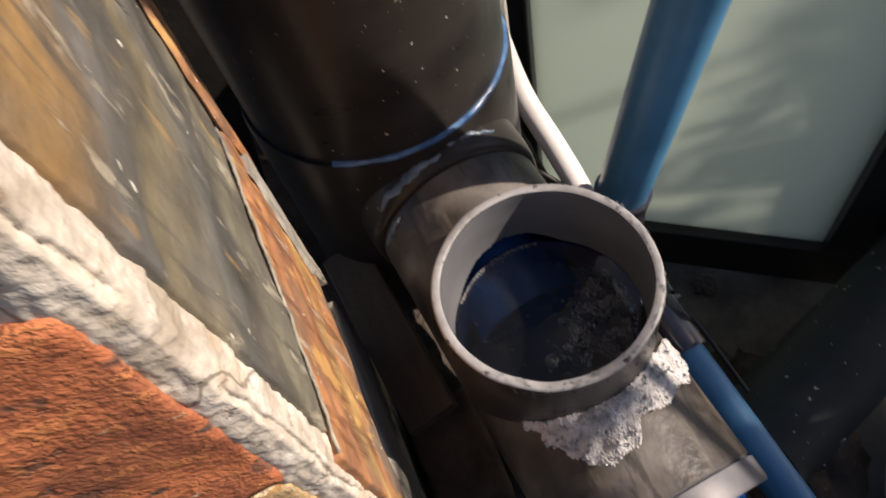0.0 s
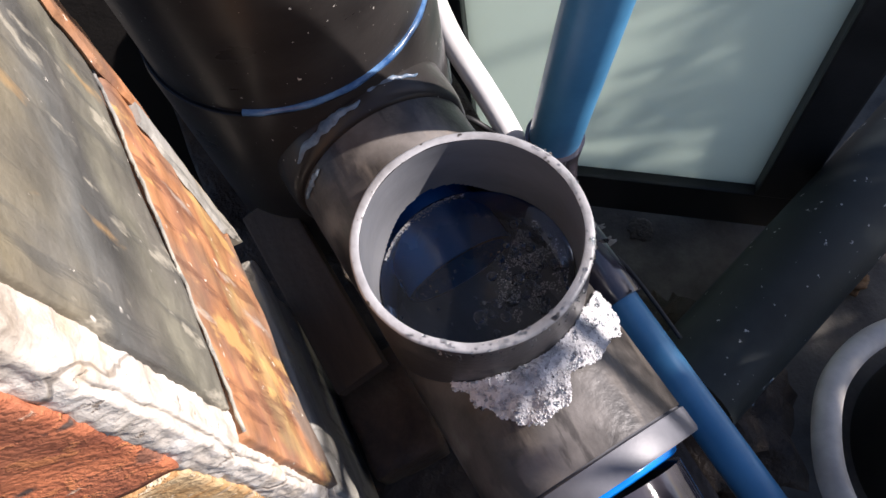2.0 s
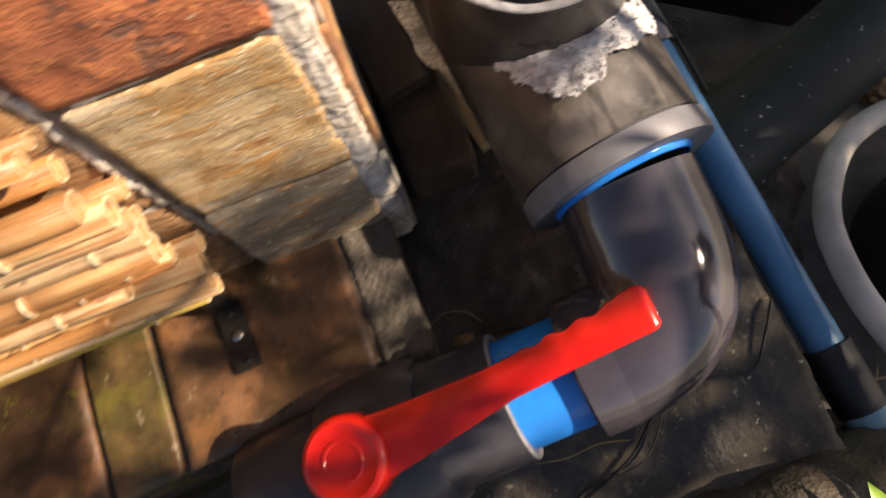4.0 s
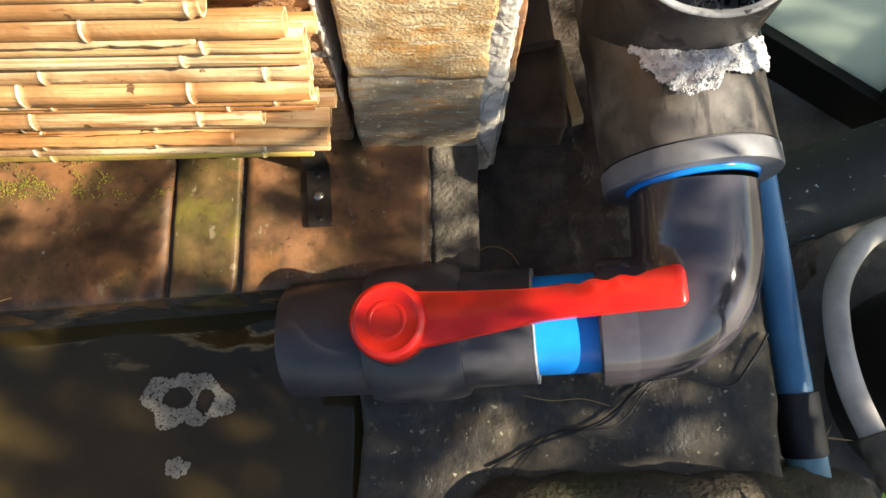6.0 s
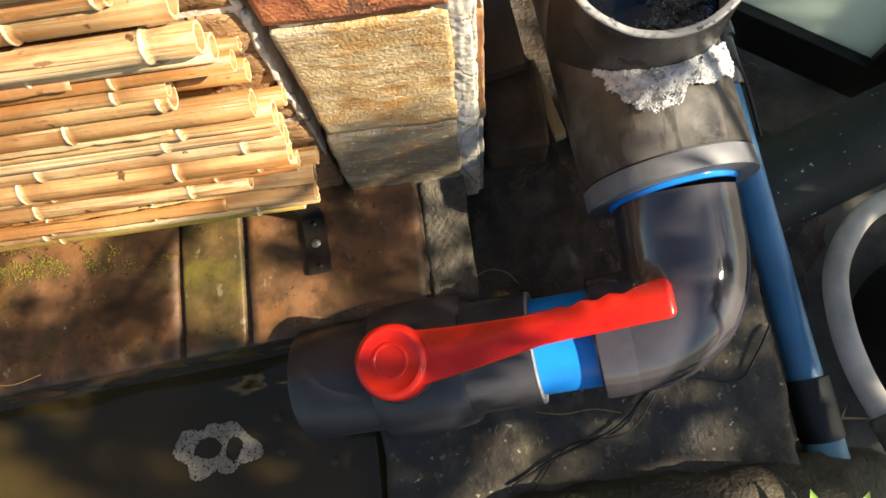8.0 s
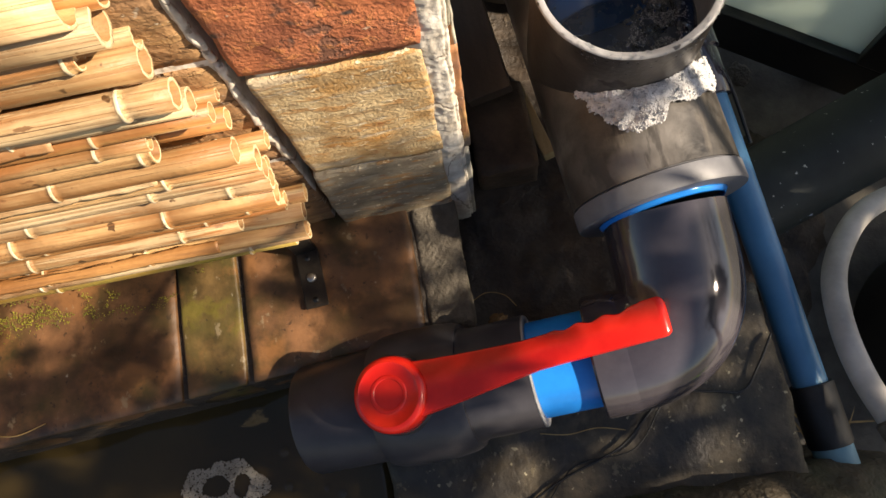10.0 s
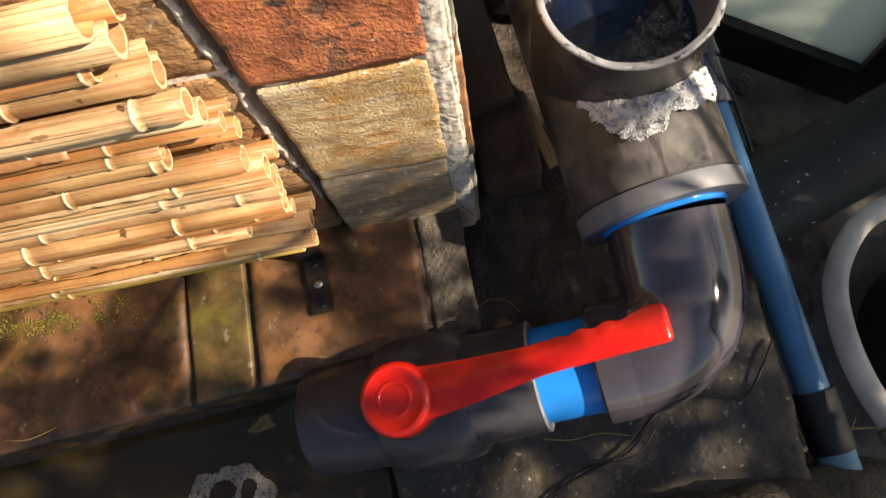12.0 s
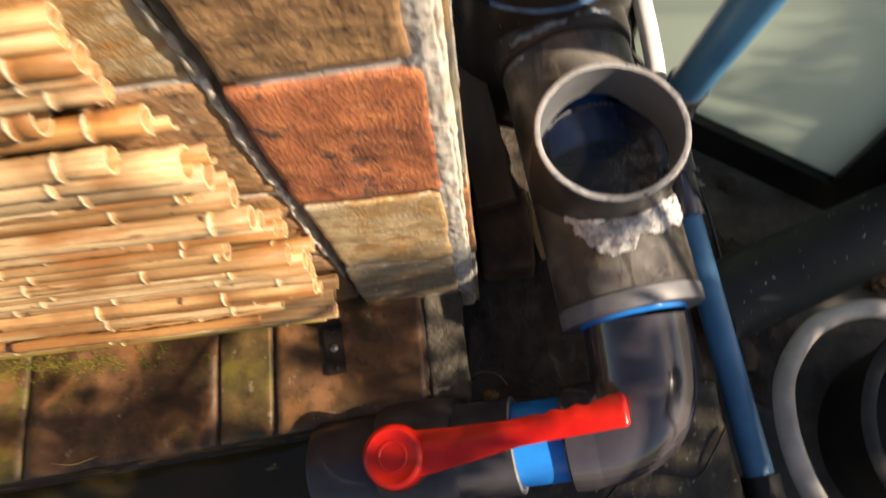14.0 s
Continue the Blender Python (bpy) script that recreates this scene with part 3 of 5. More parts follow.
# pond water, closed below
bm = bmesh.new()
bmesh.ops.create_grid(bm, x_segments=150, y_segments=110, size=0.5)
for v in bm.verts:
    u, w = v.co.x + 0.5, v.co.y + 0.5
    v.co.x, v.co.y = -1.55 + u * 1.452, -1.2 + w * 1.1
    r = (Vector((v.co.x, v.co.y)) - Vector((-0.15, -0.16))).length
    v.co.z = -0.072 + 0.0007 * math.sin(r * 260) * math.exp(-r * 16) + 0.0008 * noise.noise(Vector((v.co.x * 26, v.co.y * 46, 0)))
res = bmesh.ops.extrude_face_region(bm, geom=bm.faces[:])
for g in res["geom"]:
    if isinstance(g, bmesh.types.BMVert):
        g.co.z = -0.3
water = tagged(part("water", bm, M["pond"]), "murky brown pond water rippling below the valve outlet", "pond water", kind="structure")

# the ledge in front of the wall
LEDGE_TILT = 0.07                       # its front edge runs slightly aslant
bm = bmesh.new()
block(bm, (-1.4, -0.098, -0.34), (-0.012, 0.06, -0.0012), None, 0.002)
for v in bm.verts:
    if v.co.y < -0.05:
        v.co.y += LEDGE_TILT * (v.co.x + 0.03)
ledge = tagged(part("ledge", bm, M["dirt"]), "dark wet brick ledge at the foot of the wall", "ledge", kind="structure")

# wall core behind its facing stones
bm = bmesh.new()
block(bm, (-1.4, 0.0036, -0.34), (-0.10, 0.20, 0.95), None, 0.003)
wall = tagged(part("wall_south", bm, M["mortar"]), "stone-faced garden wall with pale mortar joints", "wall", kind="structure")
bm = stone((-0.0885, 0.0012, -0.3), (-0.0025, 0.150, 0.95), 0.003, 0.0012, 40, 3.0)
pillar = tagged(part("wall_pillar", bm, M["mortar"]), "rough pale mortar pillar faced with mixed stone", "pillar", kind="structure")
# the rough mortar laid round the pillar's corner, with a crack down it
OUTLINE = [(-0.020, 0.010), (-0.018, 0.0020), (-0.012, -0.0002), (-0.006, -0.0012), (0.0000, -0.0006), (0.0025, 0.0022), (0.0032, 0.010), (0.0030, 0.020), (0.0024, 0.032), (-0.004, 0.036)]


def corner_mortar(z0, z1, step, per):
    """A ragged skin of mortar that follows OUTLINE from height z0 to z1."""
    line = []
    for a, b in zip(OUTLINE, OUTLINE[1:]):
        line += [Vector((*a, 0)).lerp(Vector((*b, 0)), q / per) for q in range(per)]
    line.append(Vector((*OUTLINE[-1], 0)))
    bm = bmesh.new()
    last = None
    for i in range(int((z1 - z0) / step) + 1):
        z = z0 + step * i
        crack = 0.0022 + 0.0045 * noise.noise(Vector((2, 7, z * 22))) + 0.002 * noise.noise(Vector((5, 1, z * 90)))
        row = []
        for n, p in enumerate(line):
            q = Vector((p.x, p.y, z))
            out = Vector((max(0.0, p.x + 0.010) * 60, -1.0 + max(0.0, p.y) * 90, 0)).normalized()
            lump = 0.0006 * noise.noise(q * 45) + 0.0006 * noise.noise(q * 130) + 0.0007 * noise.noise(q * 340)
            lump -= 0.0022 * max(0.0, noise.noise(q * 100 + Vector((9, 0, 0))) - 0.25)
            d = abs((p.x + p.y) - crack)
            if d < 0.0019 and noise.noise(Vector((3, 3, z * 14))) > -0.25:
                lump -= 0.0018 * (1 - d / 0.0019)
            if n in (0, len(line) - 1):
                lump = 0
            row.append(bm.verts.new(q + out * lump))
        if last:
            for a in range(len(row) - 1):
                bm.faces.new((last[a], last[a + 1], row[a + 1], row[a]))
        last = row
    return bm


part("corner_mortar", corner_mortar(-0.05, 0.62, 0.0012, 7), M["mortar"], pillar, "rough pale mortar cracked along the corner")
# added backing, coloured as the shade in the gap beside the black pipe
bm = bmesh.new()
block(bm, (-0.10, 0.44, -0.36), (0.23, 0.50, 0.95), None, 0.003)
tagged(part("wall_back", bm, M["gapshade"]), "added near-black backing that stands in for the shaded gap behind the black pipe", "wall", kind="structure")

# concrete slab under the valve
bm = stone((-0.098, -0.275, -0.30), (0.206, -0.094, -0.045), 0.006, 0.0035, 36, 7.0)
tagged(part("slab", bm, M["slab"]), "weathered dark concrete slab under the valve", "slab", kind="structure")


# ---- frame and pane of the pale panel ----
PA, PB = Vector((0.196, 0.3677, 0)), Vector((0.468, 0.165, 0))
PU = (PB - PA).normalized()
PN = Vector((-PU.y, PU.x, 0))
if PN.y > 0:
    PN = -PN
PM = Matrix(((PU.x, PN.x, 0, PA.x), (PU.y, PN.y, 0, PA.y), (0, 0, 1, 0), (0, 0, 0, 1)))
W = (PB - PA).length
PANEL_TOP = 0.13
panel = thing("framed_panel", (PA.x, PA.y, FLOOR), "pale green dusty glass panel in a black metal frame", "window panel")
bm = bmesh.new()
block(bm, (0.0, -0.006, -0.262), (W + 0.002, -0.001, PANEL_TOP), PM, 0.0)
part("pane", bm, M["glass"], panel, "dusty pale green pane", False)
bm = bmesh.new()
block(bm, (-0.03, -0.03, -0.325), (W + 0.045, 0.012, -0.258), PM, 0.003)
part("bottom_rail", bm, M["frame"], panel, "black bottom rail", False)
for s in (0.02, W - 0.03):
    bm = bmesh.new()
    block(bm, (s, -0.029, FLOOR), (s + 0.03, -0.020, -0.325), PM, 0.002)
    part("foot", bm, M["frame"], panel, "black foot", False)
bm = bmesh.new()
block(bm, (W - 0.001, -0.028, -0.258), (W + 0.044, 0.014, PANEL_TOP), PM, 0.003)
part("stile", bm, M["frame"], panel, "black upright", False)
bm = bmesh.new()
block(bm, (0.017, -0.028, -0.258), (0.044, 0.012, PANEL_TOP), PM, 0.003)
part("stile", bm, M["frame"], panel, "black upright", False)
bm = bmesh.new()
block(bm, (0.035, 0.058, FLOOR), (0.042, 0.064, PANEL_TOP), PM, 0.001)
part("edge_strip", bm, M["strip"], panel, "grey upright strip", False)
bm = bmesh.new()
block(bm, (-0.03, -0.03, PANEL_TOP), (W + 0.045, 0.016, PANEL_TOP + 0.035), PM, 0.003)
part("top_rail", bm, M["frame"], panel, "black top rail", False)


# ---- black upright pipe ----
BX, BY, BR = 0.088, 0.265, 0.087
barrel = thing("upright_pipe", (BX, BY, -0.05), "large glossy black upright pipe with a blue glued seam", "pipe")
bm = lathe(bmesh.new(), (BX, BY, 0), (0, 0, 1), [(0.134, 0.0868), (0.134, BR - 0.0015), (0.9, BR - 0.0015), (0.9, BR - 0.007), (0.134, BR - 0.007)], 96)
sharp(part("upper_pipe", bm, M["blackpipe"], barrel, "glossy black pipe speckled with dust"))
bm = lathe(bmesh.new(), (BX, BY, 0), (0, 0, 1), [(-0.045, 0.0), (-0.045, BR - 0.004), (-0.040, BR + 0.002), (0.128, BR + 0.002), (0.1335, BR + 0.001), (0.1345, BR - 0.003)], 96)
sharp(part("socket", bm, M["blackpipe"], barrel, "black lower socket"))
bm = lathe(bmesh.new(), (BX, BY, 0), (0, 0, 1), [(0.1330, BR - 0.003), (0.1345, BR + 0.0011), (0.1362, BR + 0.0003), (0.1372, BR - 0.003)], 96, True, 0.0012, 4.0)
bmesh.ops.delete(bm, geom=[f for f in bm.faces if 95 < math.degrees(math.atan2(f.calc_center_median().y - BY, f.calc_center_median().x - BX)) % 360 < 236], context="FACES")
part("glue_seam", bm, M["glue"], barrel, "bead of blue solvent cement")


# ---- open tee ----
MX, MY, MZ = 0.1118, 0.0631, 0.1506        # centre of the open mouth
AX = Vector((0.095, -0.9930, -0.065)).normalized()   # run of the tee, away from the black pipe
RZ = 0.0605
RO, RI = 0.0550, 0.0505
A0 = Vector((MX, MY, RZ))
tee = thing("pipe_tee", (MX, MY, 0.005), "dusty grey plastic tee with an open upright mouth full of water", "pipe tee")


def tube_faces(origin, axis, r, s0, s1, rows, segs, keep, bm=None):
    """A plain tube of which only the faces whose middle passes keep() are made."""
    bm = bm or bmesh.new()
    u, v, w = basis(axis)
    o = Vector(origin)
    grid = [[o + w * (s0 + (s1 - s0) * i / rows) + (u * math.cos(2 * math.pi * k / segs) + v * math.sin(2 * math.pi * k / segs)) * r for k in range(segs)] for i in range(rows + 1)]
    verts = {}

    def vert(i, k):
        k %= segs
        if (i, k) not in verts:
            verts[i, k] = bm.verts.new(grid[i][k])
        return verts[i, k]

    for i in range(rows):
        for k in range(segs):
            mid = (grid[i][k] + grid[i + 1][(k + 1) % segs]) / 2
            if keep(mid):
                bm.faces.new((vert(i, k), vert(i, k + 1), vert(i + 1, k + 1), vert(i + 1, k)))
    return bm


def off_branch(q, r):
    return (q.x - MX) ** 2 + (q.y - MY) ** 2 > r * r or q.z < RZ


def off_run(q, r):
    d = q - A0
    d = d - AX * d.dot(AX)
    return d.length > r or q.z < RZ - 0.2


SOCK = 0.101                                 # from the mouth's axis to the end of the run
bm = tube_faces(A0, AX, RO, -0.128, SOCK, 130, 128, lambda q: off_branch(q, 0.0525))
lathe(bm, A0, AX, [(SOCK, RI), (SOCK, RO)], 128, False)
for f in [f for f in bm.faces if len(f.verts) > 4]:
    bm.faces.remove(f)
run = part("run", bm, M["greytee"], tee, "dusty grey run of the tee")
part("run_bore", tube_faces(A0, AX, RI, -0.128, SOCK, 130, 128, lambda q: off_branch(q, 0.0515)), M["inner"], tee, "wet grey bore of the run")
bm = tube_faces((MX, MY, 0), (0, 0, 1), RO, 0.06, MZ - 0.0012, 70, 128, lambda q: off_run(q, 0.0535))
part("branch", bm, M["darkbranch"], tee, "grey upright branch")
bm = tube_faces((MX, MY, 0), (0, 0, 1), RI, 0.055, MZ - 0.0012, 70, 128, lambda q: off_run(q, 0.050))
part("bore", bm, M["inner"], tee, "smooth grey bore")
bm = lathe(bmesh.new(), (MX, MY, 0), (0, 0, 1), [(MZ - 0.0013, RO), (MZ - 0.0004, RO - 0.0003), (MZ, RO - 0.0012), (MZ, RI + 0.0010), (MZ - 0.0006, RI)], 128, False, 0.0005, 2.0)
for f in [f for f in bm.faces if len(f.verts) > 4]:
    bm.faces.remove(f)
part("rim", bm, M["greyrim"], tee, "sawn grey rim spotted with dirt")
SU, SV, _ = basis(AX)


def smear(a0, a1, s0, s1, seed, r):
    """A thin ragged streak of cement on the run."""
    bm = bmesh.new()
    rows = []
    for i in range(29):
        a = radians(a0 + (a1 - a0) * i / 28)
        d = SU * math.cos(a) + SV * math.sin(a)
        wide = (s1 - s0) * math.sin(math.pi * (i + 0.3) / 28.6) ** 0.6 * (0.65 + 0.5 * noise.noise(Vector((i * 0.35, seed, 0))))
        mid = (s0 + s1) / 2 + 0.003 * noise.noise(Vector((i * 0.2, 0, seed)))
        rows.append([bm.verts.new(A0 + AX * (mid + wide * k) + d * (r + h)) for k, h in ((-0.5, -0.0004), (-0.3, 0.0006), (0.1, 0.0009), (0.5, -0.0004))])
    for a, b in zip(rows, rows[1:]):
        for k in range(3):
            bm.faces.new((a[k], a[k + 1], b[k + 1], b[k]))
    return bm


TOP = math.degrees(math.atan2(SV.z, SU.z))
part("glue_smear", smear(TOP + 2, TOP + 52, -0.1210, -0.1110, 3, 0.0600), M["smear"], tee, "streak of blue cement")
part("glue_smear", smear(TOP + 44, TOP + 70, -0.1060, -0.1000, 8, 0.0560), M["smear"], tee, "streak of blue cement")
part("glue_smear", smear(TOP - 36, TOP + 2, -0.1230, -0.1180, 5, 0.0602), M["smear"], tee, "streak of blue cement")
# stub of blue pipe that ends under the water
bm = lathe(bmesh.new(), A0, AX, [(-0.128, 0.0345), (-0.021, 0.0345), (-0.020, 0.0338), (-0.020, 0.0305), (-0.128, 0.0302)], 96, True)
sharp(part("inner_stub", bm, M["stub"], tee, "blue pipe stub under the water"))

# black saddle of the upright pipe that takes the tee's neck
bm = lathe(bmesh.new(), A0, AX, [(-0.190, 0.0500), (-0.190, 0.0600), (-0.122, 0.0598), (-0.1150, 0.0592), (-0.1095, 0.0578), (-0.1075, 0.0552), (-0.1090, 0.0500)], 96, True, 0.0006, 5.0)
part("saddle", bm, M["blackpipe"], barrel, "black branch socket smeared with cement")

# water standing in the mouth
WZ = 0.1000
bm = bmesh.new()
lathe(bm, (MX, MY, 0), (0, 0, 1), [(0.030, 0.0001), (0.030, RI - 0.0004), (WZ - 0.0004, RI - 0.0004), (WZ + 0.0006, RI - 0.0002), (WZ, RI - 0.0022), (WZ, 0.0001)], 96)
mouth_water = tagged(part("standing_water", bm, M["water"]), "clear water with bubbles standing in the pipe mouth", "water")


def bubbles(name, places, mat, label, category, squash=1.0, level=1, kind="stuff"):
    """A cluster of small round bubbles in one mesh."""
    probe = bmesh.new()
    bmesh.ops.create_icosphere(probe, subdivisions=level, radius=1.0)
    vs = [v.co.copy() for v in probe.verts]
    fs = [[v.index for v in f.verts] for f in probe.faces]
    probe.free()
    verts, faces = [], []
    for q, r in places:
        base = len(verts)
        verts += [(q[0] + v.x * r, q[1] + v.y * r, q[2] + v.z * r * squash) for v in vs]
        faces += [[base + i for i in f] for f in fs]
    me = bpy.data.meshes.new(name)
    me.from_pydata(verts, [], faces)
    for p in me.polygons:
        p.use_smooth = True
    me.materials.append(mat)
    return tagged(new(name, me), label, category, kind=kind)


rng = random.Random(5)
spots = []
for _ in range(120):
    a, r = rng.uniform(-2.3, 0.9), abs(rng.gauss(0.6, 0.24))
    if r < 0.95:
        spots.append(((MX + 0.008 + 0.040 * r * math.cos(a), MY + 0.004 + 0.036 * r * math.sin(a) - 0.006, WZ + 0.0002), rng.choice((0.0006, 0.0008, 0.0011, 0.0015, 0.0020, 0.0028, 0.0036))))
for _ in range(46):
    a, r = rng.uniform(0, 6.28), rng.uniform(0.2, 0.94)
    spots.append(((MX + 0.0495 * r * math.cos(a), MY + 0.0495 * r * math.sin(a), WZ + 0.0002), rng.choice((0.0004, 0.0006, 0.0009))))
bubbles("bubble_cluster", spots, M["bubble"], "small clear bubbles floating in the pipe mouth", "bubbles", 0.7, 2)
edge = []
for k in range(420):
    a = rng.uniform(1.25, 2.45)
    r = RI - 0.0008 - abs(rng.gauss(0, 0.0009)) * (1 + 1.2 * math.exp(-((a - 1.75) / 0.25) ** 2))
    edge.append(((MX + r * math.cos(a), MY + r * math.sin(a), WZ + 0.0004), rng.uniform(0.0002, 0.0004)))
for k in range(2600):
    a, r = rng.uniform(-2.0, 0.7), abs(rng.gauss(0.62, 0.2))
    q = Vector((MX + 0.010 + 0.038 * r * math.cos(a), MY - 0.003 + 0.036 * r * math.sin(a), WZ + 0.0002))
    if r < 0.95 and noise.noise(q * 110) > -0.02:
        edge.append((tuple(q), rng.uniform(0.0002, 0.0004)))
bubbles("foam_edge", edge, M["greyrim"], "thin line of foam along the bore", "foam", 0.6, 1)

# foam spilt over the run
OUT = [(0.074, 0.024), (0.092, 0.016), (0.112, 0.011), (0.135, 0.014), (0.156, 0.026), (0.168, 0.034), (0.170, 0.018), (0.158, 0.004), (0.143, -0.003), (0.128, -0.006), (0.120, -0.014), (0.104, -0.021), (0.094, -0.013), (0.083, 0.002)]


def inside(x, y, poly):
    hit = False
    for (x0, y0), (x1, y1) in zip(poly, poly[1:] + poly[:1]):
        if (y0 > y) != (y1 > y) and x < (x1 - x0) * (y - y0) / (y1 - y0) + x0:
            hit = not hit
    return hit


def run_height(x, y):
    d = Vector((x, y, RZ)) - A0
    d -= AX * d.dot(AX)
    return RZ + math.sqrt(max(RO ** 2 - d.length_squared, 0.0))


foam_at, clear_at = [], []


def foam_edge(x, y):
    return inside(x + 0.003 * noise.noise(Vector((x * 140, y * 140, 0))), y + 0.003 * noise.noise(Vector((x * 90, y * 90, 4))), OUT) and (x - MX) ** 2 + (y - MY) ** 2 > 0.0552 ** 2


def foam_height(x, y):
    return run_height(x, y) + 0.0016 + 0.0022 * noise.noise(Vector((x * 120, y * 120, 9)))


NX, NY = 170, 104
grid, sheet_faces = {}, []
for a in range(NX):
    for b in range(NY):
        x, y = 0.068 + 0.108 * a / NX, -0.027 + 0.066 * b / NY
        if foam_edge(x, y):
            grid[a, b] = (x, y, foam_height(x, y))
order = {k: n for n, k in enumerate(grid)}
for a, b in grid:
    ring = ((a, b), (a + 1, b), (a + 1, b + 1), (a, b + 1))
    if all(q in grid for q in ring):
        sheet_faces.append([order[q] for q in ring])
me = bpy.data.meshes.new("foam_film")
me.from_pydata(list(grid.values()), [], sheet_faces)
me.materials.append(M["foam"])
while len(foam_at) < 3400:
    x, y = rng.uniform(0.07, 0.175), rng.uniform(-0.025, 0.036)
    if not foam_edge(x, y):
        continue
    foam_at.append(((x, y, foam_height(x, y) + rng.uniform(-0.0007, 0.0)), rng.choice((0.0003, 0.0004, 0.0005, 0.0006, 0.0008))))
    if len(foam_at) % 30 == 0:
        clear_at.append(((x, y, foam_height(x, y) + 0.0004), rng.choice((0.0006, 0.0008, 0.0011, 0.0014))))
foam_thing = bubbles("foam_patch", foam_at, M["foam"], "white soap foam spilt over the grey tee", "foam", 0.9, 1)
film = new("film", me)
film.parent = foam_thing
tagged(film, "white foam film")
big = bubbles("clear_bubble", clear_at, M["bubble"], "clear larger bubbles", "", 0.8, 2, "")
big.parent = foam_thing


# ---- reducer, elbow, sleeve and valve ----
TAX = Vector((-0.981, -0.020, -0.185)).normalized()    # from the elbow towards the valve outlet
bush = thing("reducer_bush", tuple(A0 + AX * 0.11), "light grey reducer ring glued into the tee", "pipe fitting")
bm = lathe(bmesh.new(), A0, AX, [(SOCK - 0.006, 0.0415), (SOCK - 0.006, 0.0500), (SOCK + 0.0008, 0.0540), (SOCK + 0.0016, 0.0558), (SOCK + 0.0125, 0.0558), (SOCK + 0.0142, 0.0550), (SOCK + 0.0142, 0.0425)], 96, True)
sharp(part("ring", bm, surface("light_grey_pvc", (0.11, 0.112, 0.125), (0.18, 0.182, 0.197), (30, 30, 30), rough=(0.40, 0.55), bump=0.05, vary=0, stain=(0.1, 0.09, 0.08), stain_scale=18, stain_amount=0.3), bush))
bm = lathe(bmesh.new(), A0, AX, [(SOCK + 0.0138, 0.0395), (SOCK + 0.0138, 0.0421), (SOCK + 0.0150, 0.0419), (SOCK + 0.0168, 0.0405), (SOCK + 0.0176, 0.0395)], 96, True, 0.0008, 3.0)
part("glue_seam", bm, M["sleeve"], bush, "ring of bright blue cement")

ER = 0.0400
E0 = A0 + AX * (SOCK + 0.0165)
CORNER = Vector((0.1245, -0.1345, 0.0400))
elbow = thing("elbow_fitting", tuple(CORNER - Vector((0, 0, 0.04))), "glossy dark grey ninety degree pipe elbow", "pipe elbow")
bend = 0.046
d_in = (CORNER - E0).normalized()
arc = [CORNER - d_in * bend * (1 - t) ** 2 + TAX * bend * t ** 2 for t in [k / 14 for k in range(15)]]
bm = sweep(bmesh.new(), [E0, E0 + d_in * 0.010, E0 + d_in * 0.020] + arc + [CORNER + TAX * 0.055, CORNER + TAX * 0.0635], ER, 72, 3)
sharp(part("body", bm, M["elbow"], elbow, "glossy dark grey moulded body"), 50)
bm = lathe(bmesh.new(), CORNER, TAX, [(0.038, ER - 0.001), (0.044, ER + 0.0005), (0.0630, ER + 0.0005), (0.0645, ER - 0.0008), (0.0645, 0.0318)], 72)
sharp(part("socket_lip", bm, M["elbow"], elbow, "slightly thicker socket mouth"))

P0 = CORNER + TAX * 0.0635
sleeve = thing("pipe_sleeve", tuple(P0), "short bright blue pipe between elbow and valve", "pipe")
bm = lathe(bmesh.new(), P0, TAX, [(-0.004, 0.0322), (0.044, 0.0322)], 72)
sharp(part("pipe", bm, M["sleeve"], sleeve))

V0 = CORNER + TAX * 0.1035                        # valve's inlet face
valve = thing("ball_valve", tuple(V0 + TAX * 0.09 - Vector((0, 0, 0.048))), "grey plastic ball valve with a red lever, open over the pond", "ball valve")
bm = lathe(bmesh.new(), V0, TAX, [(0.0, 0.0325), (0.0, 0.0370), (0.0012, 0.0378), (0.040, 0.0378), (0.046, 0.0400)], 72)
sharp(part("inlet_socket", bm, M["valve"], valve, "matt grey inlet socket"))
bm = lathe(bmesh.new(), V0, TAX, [(-0.0006, 0.0322), (-0.0006, 0.0374), (0.0009, 0.0379), (0.0010, 0.0322)], 72, True)
part("lip", bm, M["greyrim"], valve, "pale edge of the socket")
bm = lathe(bmesh.new(), V0, TAX, [(0.044, 0.0330), (0.045, 0.0420), (0.050, 0.0440), (0.062, 0.0458), (0.084, 0.0462), (0.100, 0.0452), (0.107, 0.0430), (0.109, 0.0350)], 72)
sharp(part("body", bm, M["valve"], valve, "bulging grey valve body"))
bm = lathe(bmesh.new(), V0, TAX, [(0.108, 0.0330), (0.108, 0.0385), (0.110, 0.0392), (0.162, 0.0388), (0.1645, 0.0378), (0.1645, 0.0330), (0.113, 0.0320), (0.113, 0.0100)], 72)
sharp(part("outlet_socket", bm, M["valve"], valve, "open grey outlet socket"))
HX = -TAX                                        # lever's own frame: along, across, up
HY = Vector((0, 0, 1)).cross(HX).normalized()
HZ = HX.cross(HY)
STEM = CORNER + TAX * 0.1880
LM = Matrix(((HX.x, HY.x, HZ.x, STEM.x), (HX.y, HY.y, HZ.y, STEM.y), (HX.z, HY.z, HZ.z, STEM.z), (0, 0, 0, 1)))
bm = lathe(bmesh.new(), STEM, HZ, [(0.030, 0.0262), (0.044, 0.0255), (0.048, 0.0232), (0.052, 0.0150)], 48)
sharp(part("stem_collar", bm, M["valve"], valve, "grey stem collar"))
